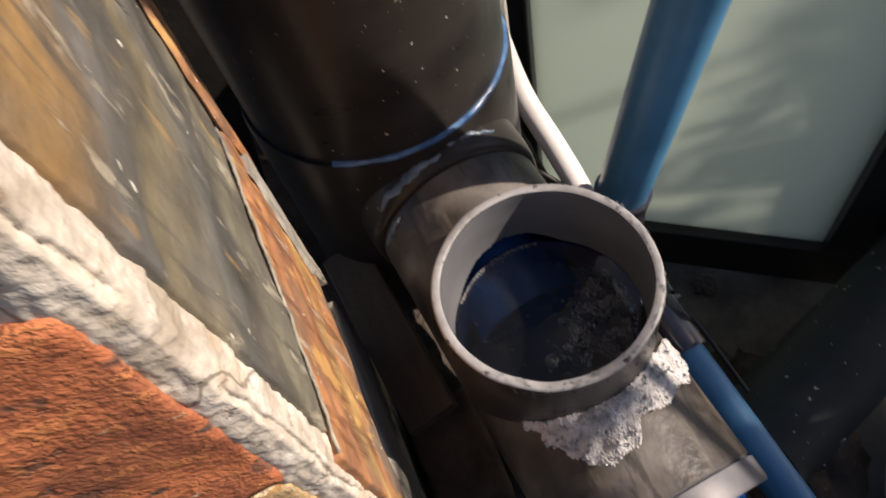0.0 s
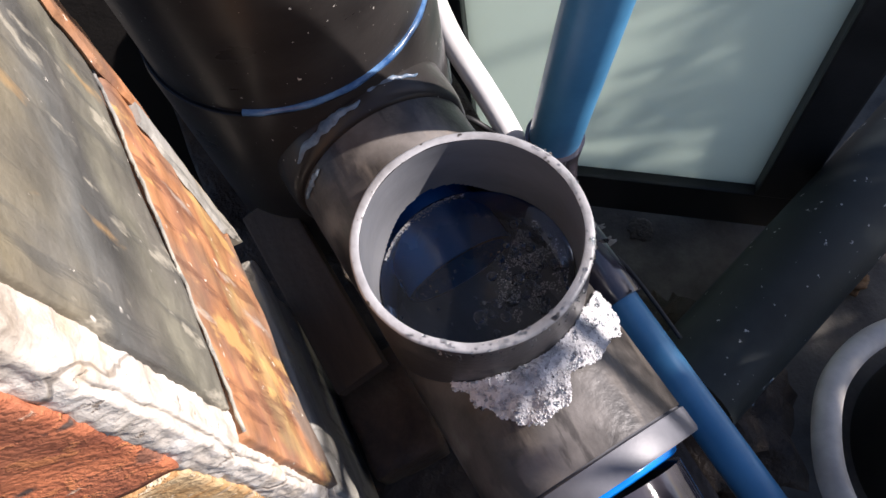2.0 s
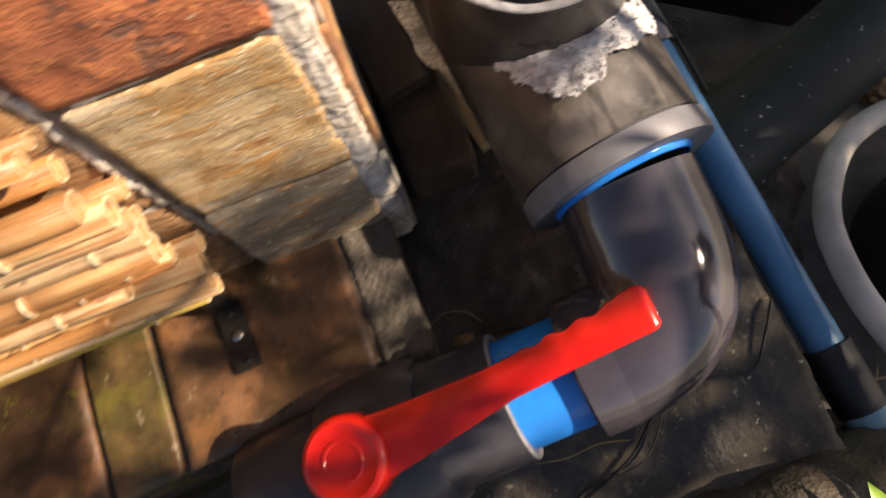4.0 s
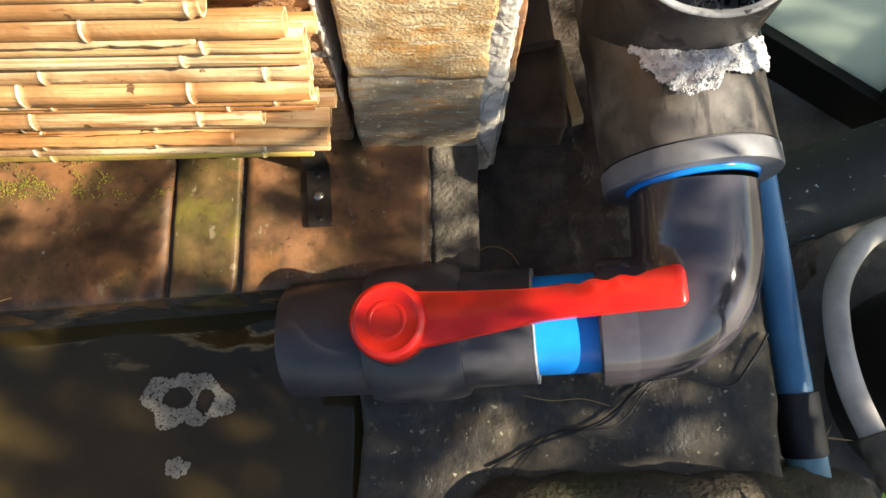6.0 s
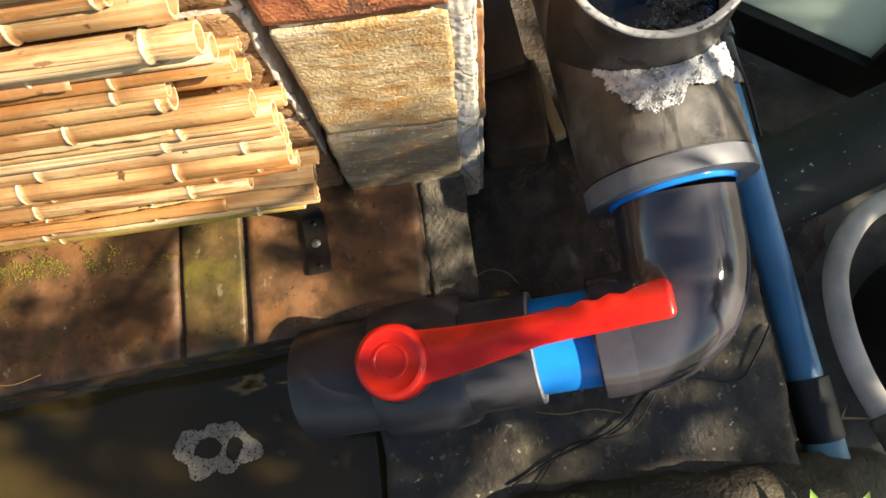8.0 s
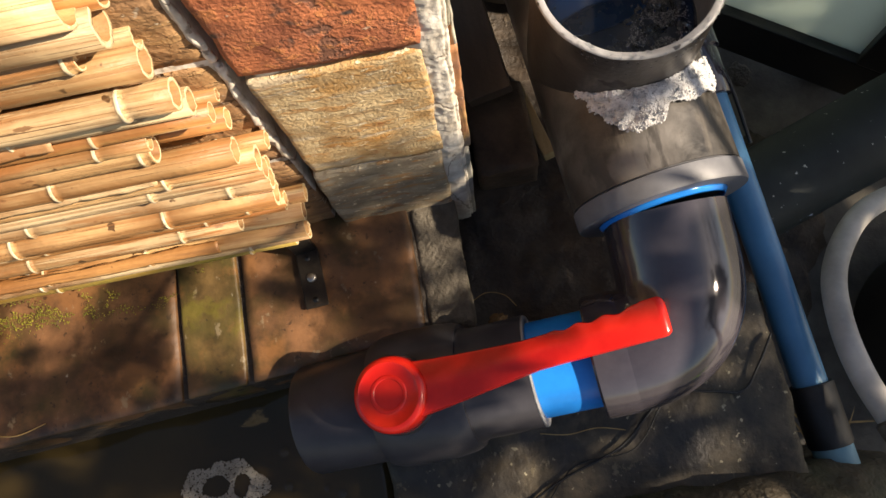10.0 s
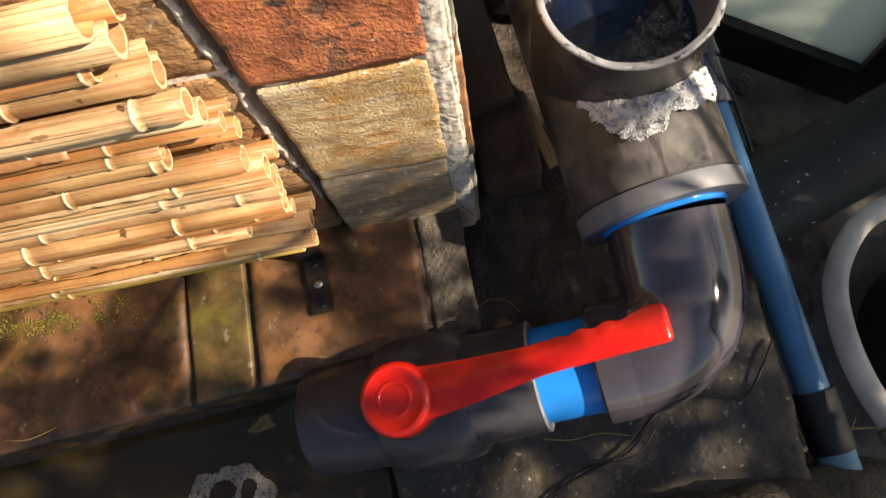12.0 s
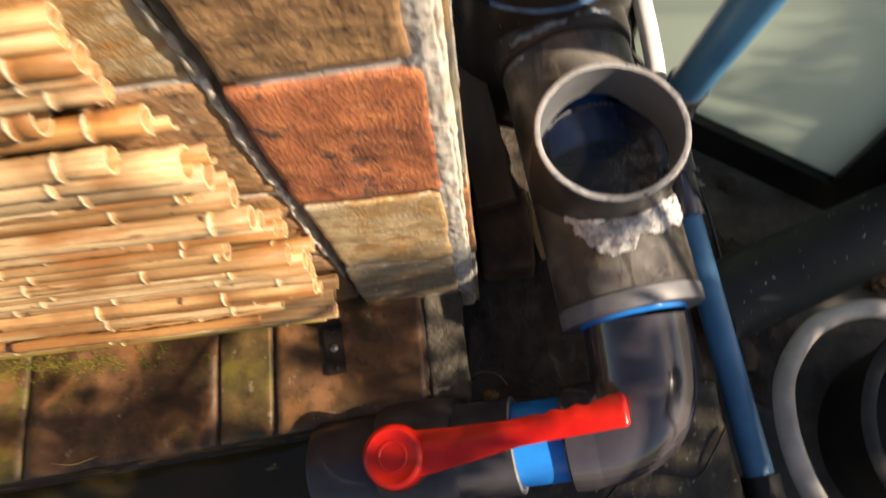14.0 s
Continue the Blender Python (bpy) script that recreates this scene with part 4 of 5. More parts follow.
bm = lathe(bmesh.new(), STEM, HZ, [(0.0425, 0.0190), (0.0430, 0.0232), (0.0455, 0.0243), (0.0590, 0.0238), (0.0612, 0.0230), (0.0630, 0.0212), (0.0634, 0.0196), (0.0626, 0.0184), (0.0624, 0.0120), (0.0630, 0.0114), (0.0630, 0.0098), (0.0624, 0.0092), (0.0625, 0.0002)], 64)
lever = sharp(part("lever", bm, M["handle"], valve, "bright red plastic lever hub"), 40)
L = 0.1735
bm = bmesh.new()
rows = []
N = 90
for i in range(N + 1):
    s = 0.012 + (L - 0.012) * i / N
    t = i / N
    grip = 0.0010 * math.sin((t - 0.55) * 62) * min(1, (t - 0.55) / 0.06, (0.90 - t) / 0.04) if 0.55 < t < 0.90 else 0.0
    back = 0.0185 - 0.0078 * min(t / 0.45, 1) ** 0.7 + 0.0024 * max(0.0, min((t - 0.86) / 0.06, 1)) + grip
    front = 0.0180 - 0.0085 * min(t / 0.5, 1) + 0.0016 * max(0.0, (t - 0.6) / 0.4)
    tip = math.sqrt(max(0.0, 1 - max(0.0, (t - 0.965) / 0.035) ** 2))
    back, front = back * (0.72 + 0.28 * tip), front * (0.78 + 0.22 * tip)
    top = 0.0585 - 0.0055 * math.sin(min(t * 1.2, 1) * math.pi / 2) + 0.0040 * max(0.0, t - 0.6) / 0.4 - (1 - tip) * 0.003
    drift = 0.010 * t
    ring = []
    for dy, dz in ((back - 0.0024, 0), (back - 0.0007, -0.0007), (back, -0.0026), (back - 0.0004, -0.0115), (-front + 0.0004, -0.0115), (-front, -0.0026), (-front + 0.0007, -0.0007), (-front + 0.0024, 0)):
        ring.append(bm.verts.new(LM @ Vector((s, dy + drift, top + dz))))
    rows.append(ring)
for a, b in zip(rows, rows[1:]):
    for k in range(8):
        bm.faces.new((a[k], a[(k + 1) % 8], b[(k + 1) % 8], b[k]))
bm.faces.new(rows[0])
bm.faces.new(rows[-1])
sharp(part("lever_arm", bm, M["handle"], lever, "bright red lever arm with finger ridges"), 40)


# ---- blue pipes, hoses, dark pipe ----
blue = thing("blue_water_pipe", (0.22, -0.06, -0.35), "blue plastic water pipe with black couplings", "pipe")
Q0, Q1 = Vector((0.205, 0.118, -0.036)), Vector((0.2345, -0.205, -0.074))
bm = sweep(bmesh.new(), [Q0, Q0.lerp(Q1, 0.33), Q0.lerp(Q1, 0.66), Q1], 0.0130, 40, 4)
sharp(part("pipe", bm, M["bluepipe"], blue))
D = (Q1 - Q0).normalized()
CA = Vector((0.2105, 0.0575, -0.043))
bm = lathe(bmesh.new(), CA, -D, [(0.0, 0.0131), (0.0, 0.0165), (0.0015, 0.0172), (0.045, 0.0172), (0.047, 0.0160)], 40)
sharp(part("coupling", bm, M["elbow"], blue, "dark grey coupling"))
CB = Q0 + D * ((Vector((0.2320, -0.1770, -0.071)) - Q0).dot(D))
bm = lathe(bmesh.new(), CB, D, [(0.0, 0.0131), (0.0, 0.0160), (0.0012, 0.0166), (0.046, 0.0166), (0.0475, 0.0158), (0.0475, 0.0130)], 40)
sharp(part("coupling", bm, M["rubber"], blue, "glossy black coupling"))
bm = lathe(bmesh.new(), CB, D, [(0.046, 0.0150), (0.075, 0.0154)], 40)
sharp(part("end_piece", bm, M["paleblue"], blue, "pale blue pipe end"))
bm = sweep(bmesh.new(), [Q0 + D * 0.02, Q0, Q0 + Vector((0.0, 0.028, 0.010)), Vector((0.208, 0.156, 0.010)), Vector((0.2095, 0.153, 0.04))], 0.0195, 40, 6)
sharp(part("bend", bm, M["elbow"], blue, "dark pipe bend"))

riser = thing("blue_riser_pipe", (0.209, 0.157, 0.0), "sunlit blue plastic riser pipe leaning upwards", "pipe")
U0, U1 = Vector((0.2085, 0.1575, 0.012)), Vector((0.219, 0.136, 0.173))
bm = sweep(bmesh.new(), [U0, U1, U0.lerp(U1, 2.5), U0.lerp(U1, 5)], 0.0172, 40, 4)
sharp(part("pipe", bm, M["bluepipe"], riser))
bm = sweep(bmesh.new(), [(0.226, 0.172, 0.035), (0.232, 0.170, 0.012), (0.228, 0.160, -0.02), (0.222, 0.12, -0.04), (0.232, 0.07, -0.05), (0.238, 0.02, -0.06)], 0.0016, 10, 8)
part("cable", bm, M["rubber"], riser, "thin black cable tied along it")

hose = thing("white_hose", (0.19, 0.2, -0.05), "white flexible hose behind the black pipe", "hose")
bm = sweep(bmesh.new(), [(0.172, 0.31, 0.16), (0.178, 0.285, 0.10), (0.183, 0.256, 0.053), (0.188, 0.214, 0.034), (0.191, 0.181, 0.019), (0.193, 0.14, -0.01), (0.19, 0.10, -0.045)], 0.0088, 24, 8)
part("tube", bm, M["white"], hose)

ghose = thing("grey_hose", (0.27, -0.22, -0.35), "grey flexible hose curling off the pipe end", "hose")
bm = sweep(bmesh.new(), [(0.2585, -0.210, -0.0225), (0.2525, -0.178, -0.029), (0.2525, -0.142, -0.036), (0.2630, -0.104, -0.048), (0.2860, -0.074, -0.062), (0.3180, -0.050, -0.078), (0.3600, -0.037, -0.094), (0.4000, -0.038, -0.106), (0.46, -0.056, -0.14), (0.53, -0.10, -0.21), (0.58, -0.15, -0.30)], 0.0091, 24, 8)
part("tube", bm, M["greyhose"], ghose)
bm = lathe(bmesh.new(), (0.2690, -0.249, -0.016), Vector((-0.0105, 0.040, -0.0065)), [(0.0, 0.006), (0.0, 0.0115), (0.014, 0.0122), (0.018, 0.0112), (0.020, 0.0122), (0.040, 0.0116), (0.042, 0.0098)], 32, False, 0.0012, 6.0)
sharp(part("fitting", bm, M["mortar_dirty"], ghose, "dirty hose connector"))

dark = thing("drain_pipe", (0.48, 0.075, FLOOR), "thick dark pipe spotted with white paint lying on the ground", "pipe")
DD = Vector((0.949, 0.314, 0.02)).normalized()
D0 = Vector((0.314, 0.021, -0.205))
bm = lathe(bmesh.new(), D0 - DD * 0.05, DD, [(0.0, 0.039), (0.0, 0.046), (0.85, 0.046), (0.85, 0.039)], 64, True)
sharp(part("pipe", bm, M["darkpipe"], dark))
bm = lathe(bmesh.new(), D0 + DD * 0.36, DD, [(0.0, 0.0462), (0.0, 0.0515), (0.06, 0.0515), (0.062, 0.0462)], 64)
sharp(part("socket", bm, M["darkpipe"], dark, "thicker socket"))
for s in (0.03, 0.55):
    q = D0 + DD * s
    part("support_block", bar((q.x - 0.035, q.y - 0.035, FLOOR), (q.x + 0.035, q.y + 0.035, q.z - 0.044), 0.003), M["block"], dark, "dark block under it")

tub = thing("plastic_tub", (0.52, -0.16, FLOOR), "black plastic tub standing on the ground", "tub")
bm = lathe(bmesh.new(), (0.52, -0.16, 0), (0, 0, 1), [(FLOOR, 0.0), (FLOOR, 0.115), (-0.196, 0.1285), (-0.196, 0.122), (FLOOR + 0.006, 0.110), (FLOOR + 0.006, 0.0)], 72)
sharp(part("shell", bm, M["tub"], tub))
bm = lathe(bmesh.new(), (0.52, -0.16, 0), (0, 0, 1), [(-0.199, 0.1300), (-0.1965, 0.1360), (-0.189, 0.1360), (-0.186, 0.130), (-0.187, 0.1215), (-0.1955, 0.1215)], 72, True)
sharp(part("rim", bm, M["tub"], tub, "rolled black rim"))


hook = thing("hook_cable", (0.16, 0.215, 0.025), "short black cable curling behind the tee", "cable")
part("wire", sweep(bmesh.new(), [(0.16, 0.215, 0.025), (0.162, 0.208, 0.026), (0.17, 0.2, 0.029), (0.178, 0.19, 0.024), (0.181, 0.182, 0.024)], 0.0022, 10, 8), M["rubber"], hook)


# ---- boards and brick beside the tee ----
bm = bar((-0.0175, -0.062, -0.006), (0.0175, 0.085, 0.006), 0.0015)
bmesh.ops.transform(bm, matrix=pose(0.0255, 0.1345, 0.008, 0, -12, 5.5), verts=bm.verts)
b = tagged(part("board", bm, M["board"], None, "", False), "dark old wooden board on a brick", "board")
bm = stone((0.011, 0.020, -0.056), (0.060, 0.095, -0.016), 0.003, 0.0015, 10, 12.0)
tagged(part("loose_brick", bm, M["block"]), "dark brown loose brick under the board", "brick")
bm = bar((-0.0050, -0.034, -0.008), (0.0050, 0.034, 0.008), 0.001)
bmesh.ops.transform(bm, matrix=pose(0.0645, 0.067, -0.038, 0, -10, 13), verts=bm.verts)
tagged(part("wooden_lath", bm, M["lath"], None, "", False), "pale sunlit sliver of wood beside the tee", "lath")


# ---- small things on the slab and the ground ----
def twig(name, pts, r, mat, label, category):
    return tagged(part(name, sweep(bmesh.new(), pts, r, 6, 6), mat), label, category, "scattered dry fibres")


twig("plant_fibre", [(0.020, -0.178, -0.0415), (0.04, -0.182, -0.0395), (0.062, -0.181, -0.0405), (0.082, -0.186, -0.0415)], 0.0004, M["straw"], "thin pale dry fibre lying on the slab", "fibre")
twig("plant_fibre", [(-0.015, -0.072, -0.046), (0.000, -0.066, -0.043), (0.014, -0.070, -0.044), (0.022, -0.080, -0.046)], 0.0004, M["straw"], "curved dry fibre lying on the soil", "fibre")
twig("plant_fibre", [(-0.37, -0.112, 0.0035), (-0.35, -0.115, 0.005), (-0.33, -0.110, 0.0035)], 0.0005, M["straw"], "dry fibre lying on the ledge", "fibre")

cable = thing("loose_cable", (0.1, -0.18, -0.045), "thin black cable lying on the slab by the elbow", "cable")
bm = sweep(bmesh.new(), [(-0.004, -0.228, -0.0415), (0.03, -0.212, -0.040), (0.075, -0.197, -0.0405), (0.105, -0.174, -0.039), (0.125, -0.166, -0.0405), (0.150, -0.170, -0.038), (0.172, -0.173, -0.0405), (0.188, -0.156, -0.039), (0.203, -0.136, -0.0405)], 0.0010, 10, 8)
part("wire", bm, M["rubber"], cable)
bm = sweep(bmesh.new(), [(0.008, -0.235, -0.0415), (0.04, -0.205, -0.041), (0.085, -0.200, -0.0405), (0.112, -0.172, -0.0395), (0.127, -0.1675, -0.0415)], 0.0006, 8, 8)
part("wire", bm, M["rubber"], cable)


def crumpled(name, at, size, mat, label, category, seed):
    bm = bmesh.new()
    bmesh.ops.create_icosphere(bm, subdivisions=4, radius=1.0)
    for v in bm.verts:
        d = v.co.normalized()
        k = 1 + 0.5 * noise.noise(d * 2.2 + Vector((seed, 0, 0))) + 0.35 * abs(noise.noise(d * 6 + Vector((0, seed, 0))))
        v.co = Vector(at) + Vector((d.x * size[0], d.y * size[1], d.z * size[2])) * k
    return tagged(part(name, bm, mat, None, "", category != "plastic bag"), label, category, {"stone chip": "mortar chips on the ground", "leaf": "fallen dead leaves"}.get(category, ""))


crumpled("plastic_bag", (0.306, 0.005, -0.200), (0.026, 0.030, 0.016), M["bag"], "crumpled clear plastic bag beside the blue pipe", "plastic bag", 3.0)
crumpled("soil_mound", (0.306, 0.005, -0.30), (0.06, 0.09, 0.068), M["dirt"], "dark heap of soil beside the slab", "soil", 8.0)
crumpled("dry_leaf", (0.0055, -0.088, -0.044), (0.006, 0.004, 0.002), M["deadleaf"], "small dead brown leaf on the soil", "leaf", 5.0)
crumpled("dry_leaf", (0.535, 0.045, -0.345), (0.018, 0.012, 0.005), M["deadleaf"], "dead brown leaf on the ground", "leaf", 6.0)
# first two: sunlit spots of ground drawn as pale lumps; third: a mortar chip
for q, s in (((0.318, 0.213, FLOOR + 0.003), (0.016, 0.007, 0.003)), ((0.316, 0.236, FLOOR + 0.003), (0.018, 0.004, 0.003)), ((0.372, 0.211, FLOOR + 0.002), (0.012, 0.014, 0.0015))):
    crumpled("stone_chip", q, s, M["mortar"] if s[2] > 0.002 else M["mortar_dirty"], "pale lump on the ground, the two lightest stand in for sunlit spots", "stone chip", s[0] * 900)

bm = stone((-0.02, -0.40, -0.33), (0.30, -0.233, -0.008), 0.035, 0.006, 26, 15.0)
for v in bm.verts:
    v.co.z += 0.02 * max(0.0, noise.noise(Vector((v.co.x * 9, v.co.y * 9, 0)))) - 0.10 * max(0.0, 0.03 - v.co.x) - 0.50 * max(0.0, v.co.x - 0.155)
tagged(part("boulder", bm, M["rock"]), "dark mossy boulder in front of the slab", "boulder")


def blade(bm, at, way, length, width, bend):
    at, way = Vector(at), Vector(way).normalized()
    side = way.cross(Vector((0, 0, 1))).normalized()
    last = None
    for i in range(7):
        t = i / 6
        q = at + way * length * t + Vector((0, 0, -bend * t * t))
        w = width * (1 - t) ** 0.6 * (0.6 + 0.4 * math.sin(t * 3.1))
        now = (bm.verts.new(q - side * w), bm.verts.new(q + Vector((0, 0, -w * 0.25))), bm.verts.new(q + side * w))
        if last:
            bm.faces.new((last[0], last[1], now[1], now[0]))
            bm.faces.new((last[1], last[2], now[2], now[1]))
        last = now


plant = thing("plant_sprout", (0.24, -0.30, -0.02), "green leaf tips of a small plant by the boulder", "plant")
for q, w, le in (((0.234, -0.290, 0.006), (0.1, 0.9, 0.35), 0.05), ((0.190, -0.295, 0.004), (-0.1, 0.9, 0.30), 0.05), ((0.197, -0.294, 0.003), (0.5, 0.8, 0.30), 0.05)):
    bm = bmesh.new()
    blade(bm, q, w, le, 0.0125, 0.012)
    part("leaf", bm, M["sprout"], plant)
bm = bmesh.new()
for k in range(26):
    q = (0.245 + rng.uniform(-0.012, 0.02), -0.225 + rng.uniform(-0.03, 0.02), -0.11 + rng.uniform(-0.02, 0.02))
    blade(bm, q, (rng.uniform(-1, 1), rng.uniform(-1, 1), rng.uniform(-0.1, 0.5)), rng.uniform(0.02, 0.05), 0.0012, 0.01)
tagged(part("straw_tuft", bm, M["straw"]), "tuft of dry straw beside the pipe end", "straw", kind="stuff")


# ---- foam on the pond ----
def foam_ring(cx, cy, rx, ry, n, hole, seed):
    out = []
    r2 = random.Random(seed)
    while len(out) < n:
        a, r = r2.uniform(0, 6.283), math.sqrt(r2.random())
        x, y = rx * r * math.cos(a), ry * r * math.sin(a)
        q = Vector((x * 60 + seed, y * 60, 0))
        if r > 0.72 + 0.35 * noise.noise(Vector((math.cos(a) * 1.6 + seed, math.sin(a) * 1.6, 0))):
            continue
        if hole and (((x + 0.007 + 0.003 * noise.noise(q)) / 0.0115) ** 2 + ((y - 0.001) / 0.0085) ** 2 < 1 or ((x - 0.014 + 0.003 * noise.noise(q * 1.3)) / 0.0062) ** 2 + ((y + 0.002) / 0.0095) ** 2 < 1):
            continue
        out.append(((cx + x, cy + y, -0.0713), r2.choice((0.0005, 0.0006, 0.0008, 0.0010))))
    return out


bubbles("pond_foam", foam_ring(-0.2315, -0.1750, 0.040, 0.030, 2600, True, 2), M["pondfoam"], "ragged ring of grey foam floating on the pond", "foam", 0.5, 1)
bubbles("pond_foam", foam_ring(-0.2355, -0.2250, 0.011, 0.010, 330, False, 4), M["pondfoam"], "small blob of foam floating on the pond", "foam", 0.5, 1)
bubbles("pond_bubble", [((-0.181, -0.157, -0.0715), 0.0045), ((-0.180, -0.184, -0.0715), 0.004), ((-0.150, -0.190, -0.0715), 0.003), ((-0.138, -0.196, -0.0715), 0.0036)], M["bubble"], "clear bubbles on the pond by the outlet", "bubbles", 0.6, 3)


# ---- bracket ----
bracket = thing("corner_bracket", (-0.124, -0.04, 0.004), "dark steel corner bracket screwed to the ledge", "bracket")
BM = pose(-0.1235, -0.0395, 0, 0, 0, 4)
bm = bmesh.new()
block(bm, (-0.0085, -0.0235, 0.0042), (0.0085, 0.021, 0.0066), BM, 0.0008)
foot = part("foot", bm, M["metal"], bracket, "dark steel foot plate", False)
bm = bmesh.new()
block(bm, (-0.0085, 0.0186, 0.0066), (0.0085, 0.021, 0.05), BM, 0.0008)
part("upright", bm, M["metal"], bracket, "upright leg behind the bamboo", False)
bm = lathe(bmesh.new(), BM @ Vector((0, -0.001, 0.0066)), (0, 0, 1), [(0.0, 0.0036), (0.0010, 0.0034), (0.0016, 0.0022), (0.0016, 0.0001)], 24)
part("screw", bm, M["screw"], foot, "steel cross-head screw")
for s in (0.014, -0.018):
    bm = lathe(bmesh.new(), BM @ Vector((0, s, 0.0063)), (0, 0, 1), [(0.0, 0.0022), (0.0005, 0.0022)], 20)
    part("hole", bm, M["rubber"], foot, "dark screw hole")

# ---- bamboo screen ----
screen = thing("bamboo_screen", (-0.4, -0.012, 0.03), "screen of dry split bamboo canes hung on the wall", "bamboo screen")
rb = random.Random(11)
z = 0.037
rods = []
while z < 0.74:
    r = rb.choice((0.0040, 0.0050, 0.0058, 0.0064, 0.0070, 0.0084)) * (1.0 + 0.55 * max(0.0, z - 0.12))
    rods.append((z + r, r))
    z += 2 * r * rb.uniform(0.88, 1.10)


def cane(x0, x1, y, z, r, seed, mat):
    """A hollow cane along x with swollen nodes and a ragged cut end."""
    rr = random.Random(seed)
    bm = bmesh.new()
    nodes, x = [], x1 - rr.uniform(0.02, 0.11)
    while x > x0:
        nodes.append(x)
        x -= rr.uniform(0.07, 0.15)
    xs = sorted({x0 + (x1 - x0) * k / 26 for k in range(27)} | {n + d for n in nodes for d in (-0.004, -0.0018, -0.0009, 0.0, 0.0009, 0.0018, 0.0030, 0.0045)})
    segs = 20
    wall_in = rr.uniform(0.70, 0.84)
    made_at = []
    bow = rr.uniform(-0.0028, 0.0028)
    rings = []
    for x in xs:
        if x > x1 or x < x0:
            continue
        k = r * (1 + 0.05 * noise.noise(Vector((x * 14, seed, 3))))
        made_at.append(x)
        for n in nodes:
            d = abs(x - n)
            k += r * (0.13 * math.exp(-(d / 0.0013) ** 2) - 0.07 * math.exp(-((x - n - 0.0030) / 0.0014) ** 2))
        t = (x - x0) / (x1 - x0)
        cy, cz = y + bow * math.sin(t * 3.1), z + 0.7 * bow * math.sin(t * 5 + seed) - (0.02 + 2.5 * bow) * (x1 - x)
        rings.append([bm.verts.new((x + (0.0008 * noise.noise(Vector((a * 2, seed, 0))) if x == max(xs) else 0), cy + k * math.cos(a) * 0.96, cz + k * math.sin(a) * (1 + 0.04 * noise.noise(Vector((x * 40, a, seed)))))) for a in [2 * math.pi * j / segs for j in range(segs)]])
    end = rings[-1]
    c = sum((v.co for v in end), Vector()) / segs
    inner = [bm.verts.new(c + (v.co - c) * wall_in) for v in end]
    deep = [bm.verts.new(c + (v.co - c) * (wall_in - 0.04) + Vector((-0.03, 0, 0))) for v in end]
    for q, (a, b) in enumerate(list(zip(rings, rings[1:])) + [(end, inner), (inner, deep)]):
        for j in range(segs):
            f = bm.faces.new((a[j], a[(j + 1) % segs], b[(j + 1) % segs], b[j]))
            if q < len(rings) - 1 and any(-0.0012 < (made_at[q] + made_at[q + 1]) / 2 - n < 0.0010 for n in nodes):
                f.material_index = 2
            if b is inner:
                f.material_index = 1
            if b is deep:
                f.material_index = 3
    bm.faces.new(deep).material_index = 3
    bm.faces.new(rings[0])
    return bm


def add_cane(bm, mat):
    ob = part("cane", bm, mat, screen)
    for q in ("bamboo_cut", "bamboo_node", "bamboo_bore"):
        ob.data.materials.append(M[q])


def split_cane(x0, x1, y, z, r, seed):
    """A broken shell of cane, open towards the front, with torn edges."""
    bm = bmesh.new()
    rows = []
    for i in range(91):
        x = x0 + (x1 - x0) * i / 90
        a0 = -1.5 + 0.5 * noise.noise(Vector((x * 30, seed, 0))) + 0.35 * noise.noise(Vector((x * 120, seed, 2)))
        a1 = 0.4 + 0.7 * noise.noise(Vector((x * 22, seed, 5))) + 0.35 * noise.noise(Vector((x * 110, seed, 7)))
        ring = []
        for k, s in [(k, 1.0) for k in range(9)] + [(k, 0.80) for k in range(8, -1, -1)]:
            a = math.pi / 2 + a0 + (a1 - a0) * k / 8
            ring.append(bm.verts.new((x, y - r * s * math.cos(a), z + r * s * math.sin(a) - 0.02 * (x1 - x))))
        rows.append(ring)
    for a, b in zip(rows, rows[1:]):
        for k in range(18):
            bm.faces.new((a[k], a[(k + 1) % 18], b[(k + 1) % 18], b[k]))
    bm.faces.new(rows[0])
    bm.faces.new(rows[-1])
    return bm


for k, (zc, r) in enumerate(rods):
    lean = -0.020 + 0.05 * (zc - 0.05)
    x1 = max(-0.131, -0.1075 - 0.13 * max(0.0, zc - 0.18)) + rb.uniform(-0.004, 0.003) - (0.012 if k == 0 else 0.0)
    mat = M["bamboo_moss"] if k == 0 else M[rb.choice(("bamboo", "bamboo", "bamboo_pale", "bamboo_pale", "bamboo_brown"))]
    y = min(lean, 0.004) + rb.uniform(-0.004, 0.003)
    add_cane(cane(-0.95, x1, y, zc, r, k * 7 + 1, mat), mat)
    if k % 2 == 1:
        mat = M[rb.choice(("bamboo", "bamboo_brown"))]
        add_cane(cane(-0.95, x1 + rb.uniform(-0.004, 0.005), min(lean, 0.004) + 0.011, zc + r, r * 0.85, k * 7 + 4, mat), mat)
    if k % 4 == 2:
        mat = M[rb.choice(("bamboo_pale", "bamboo_brown"))]
        xe = x1 - rb.uniform(0.03, 0.10)
        add_cane(split_cane(xe - rb.uniform(0.12, 0.3), xe, y - 0.003, zc + r * 0.9, r * 0.8, k * 3.3), mat)
bm = bmesh.new()
block(bm, (-0.95, -0.004, 0.02), (-0.17, 0.012, 0.034), None, 0.003)
part("bottom_batten", bm, M["bamboo_moss"], screen, "mossy batten under the canes", False)

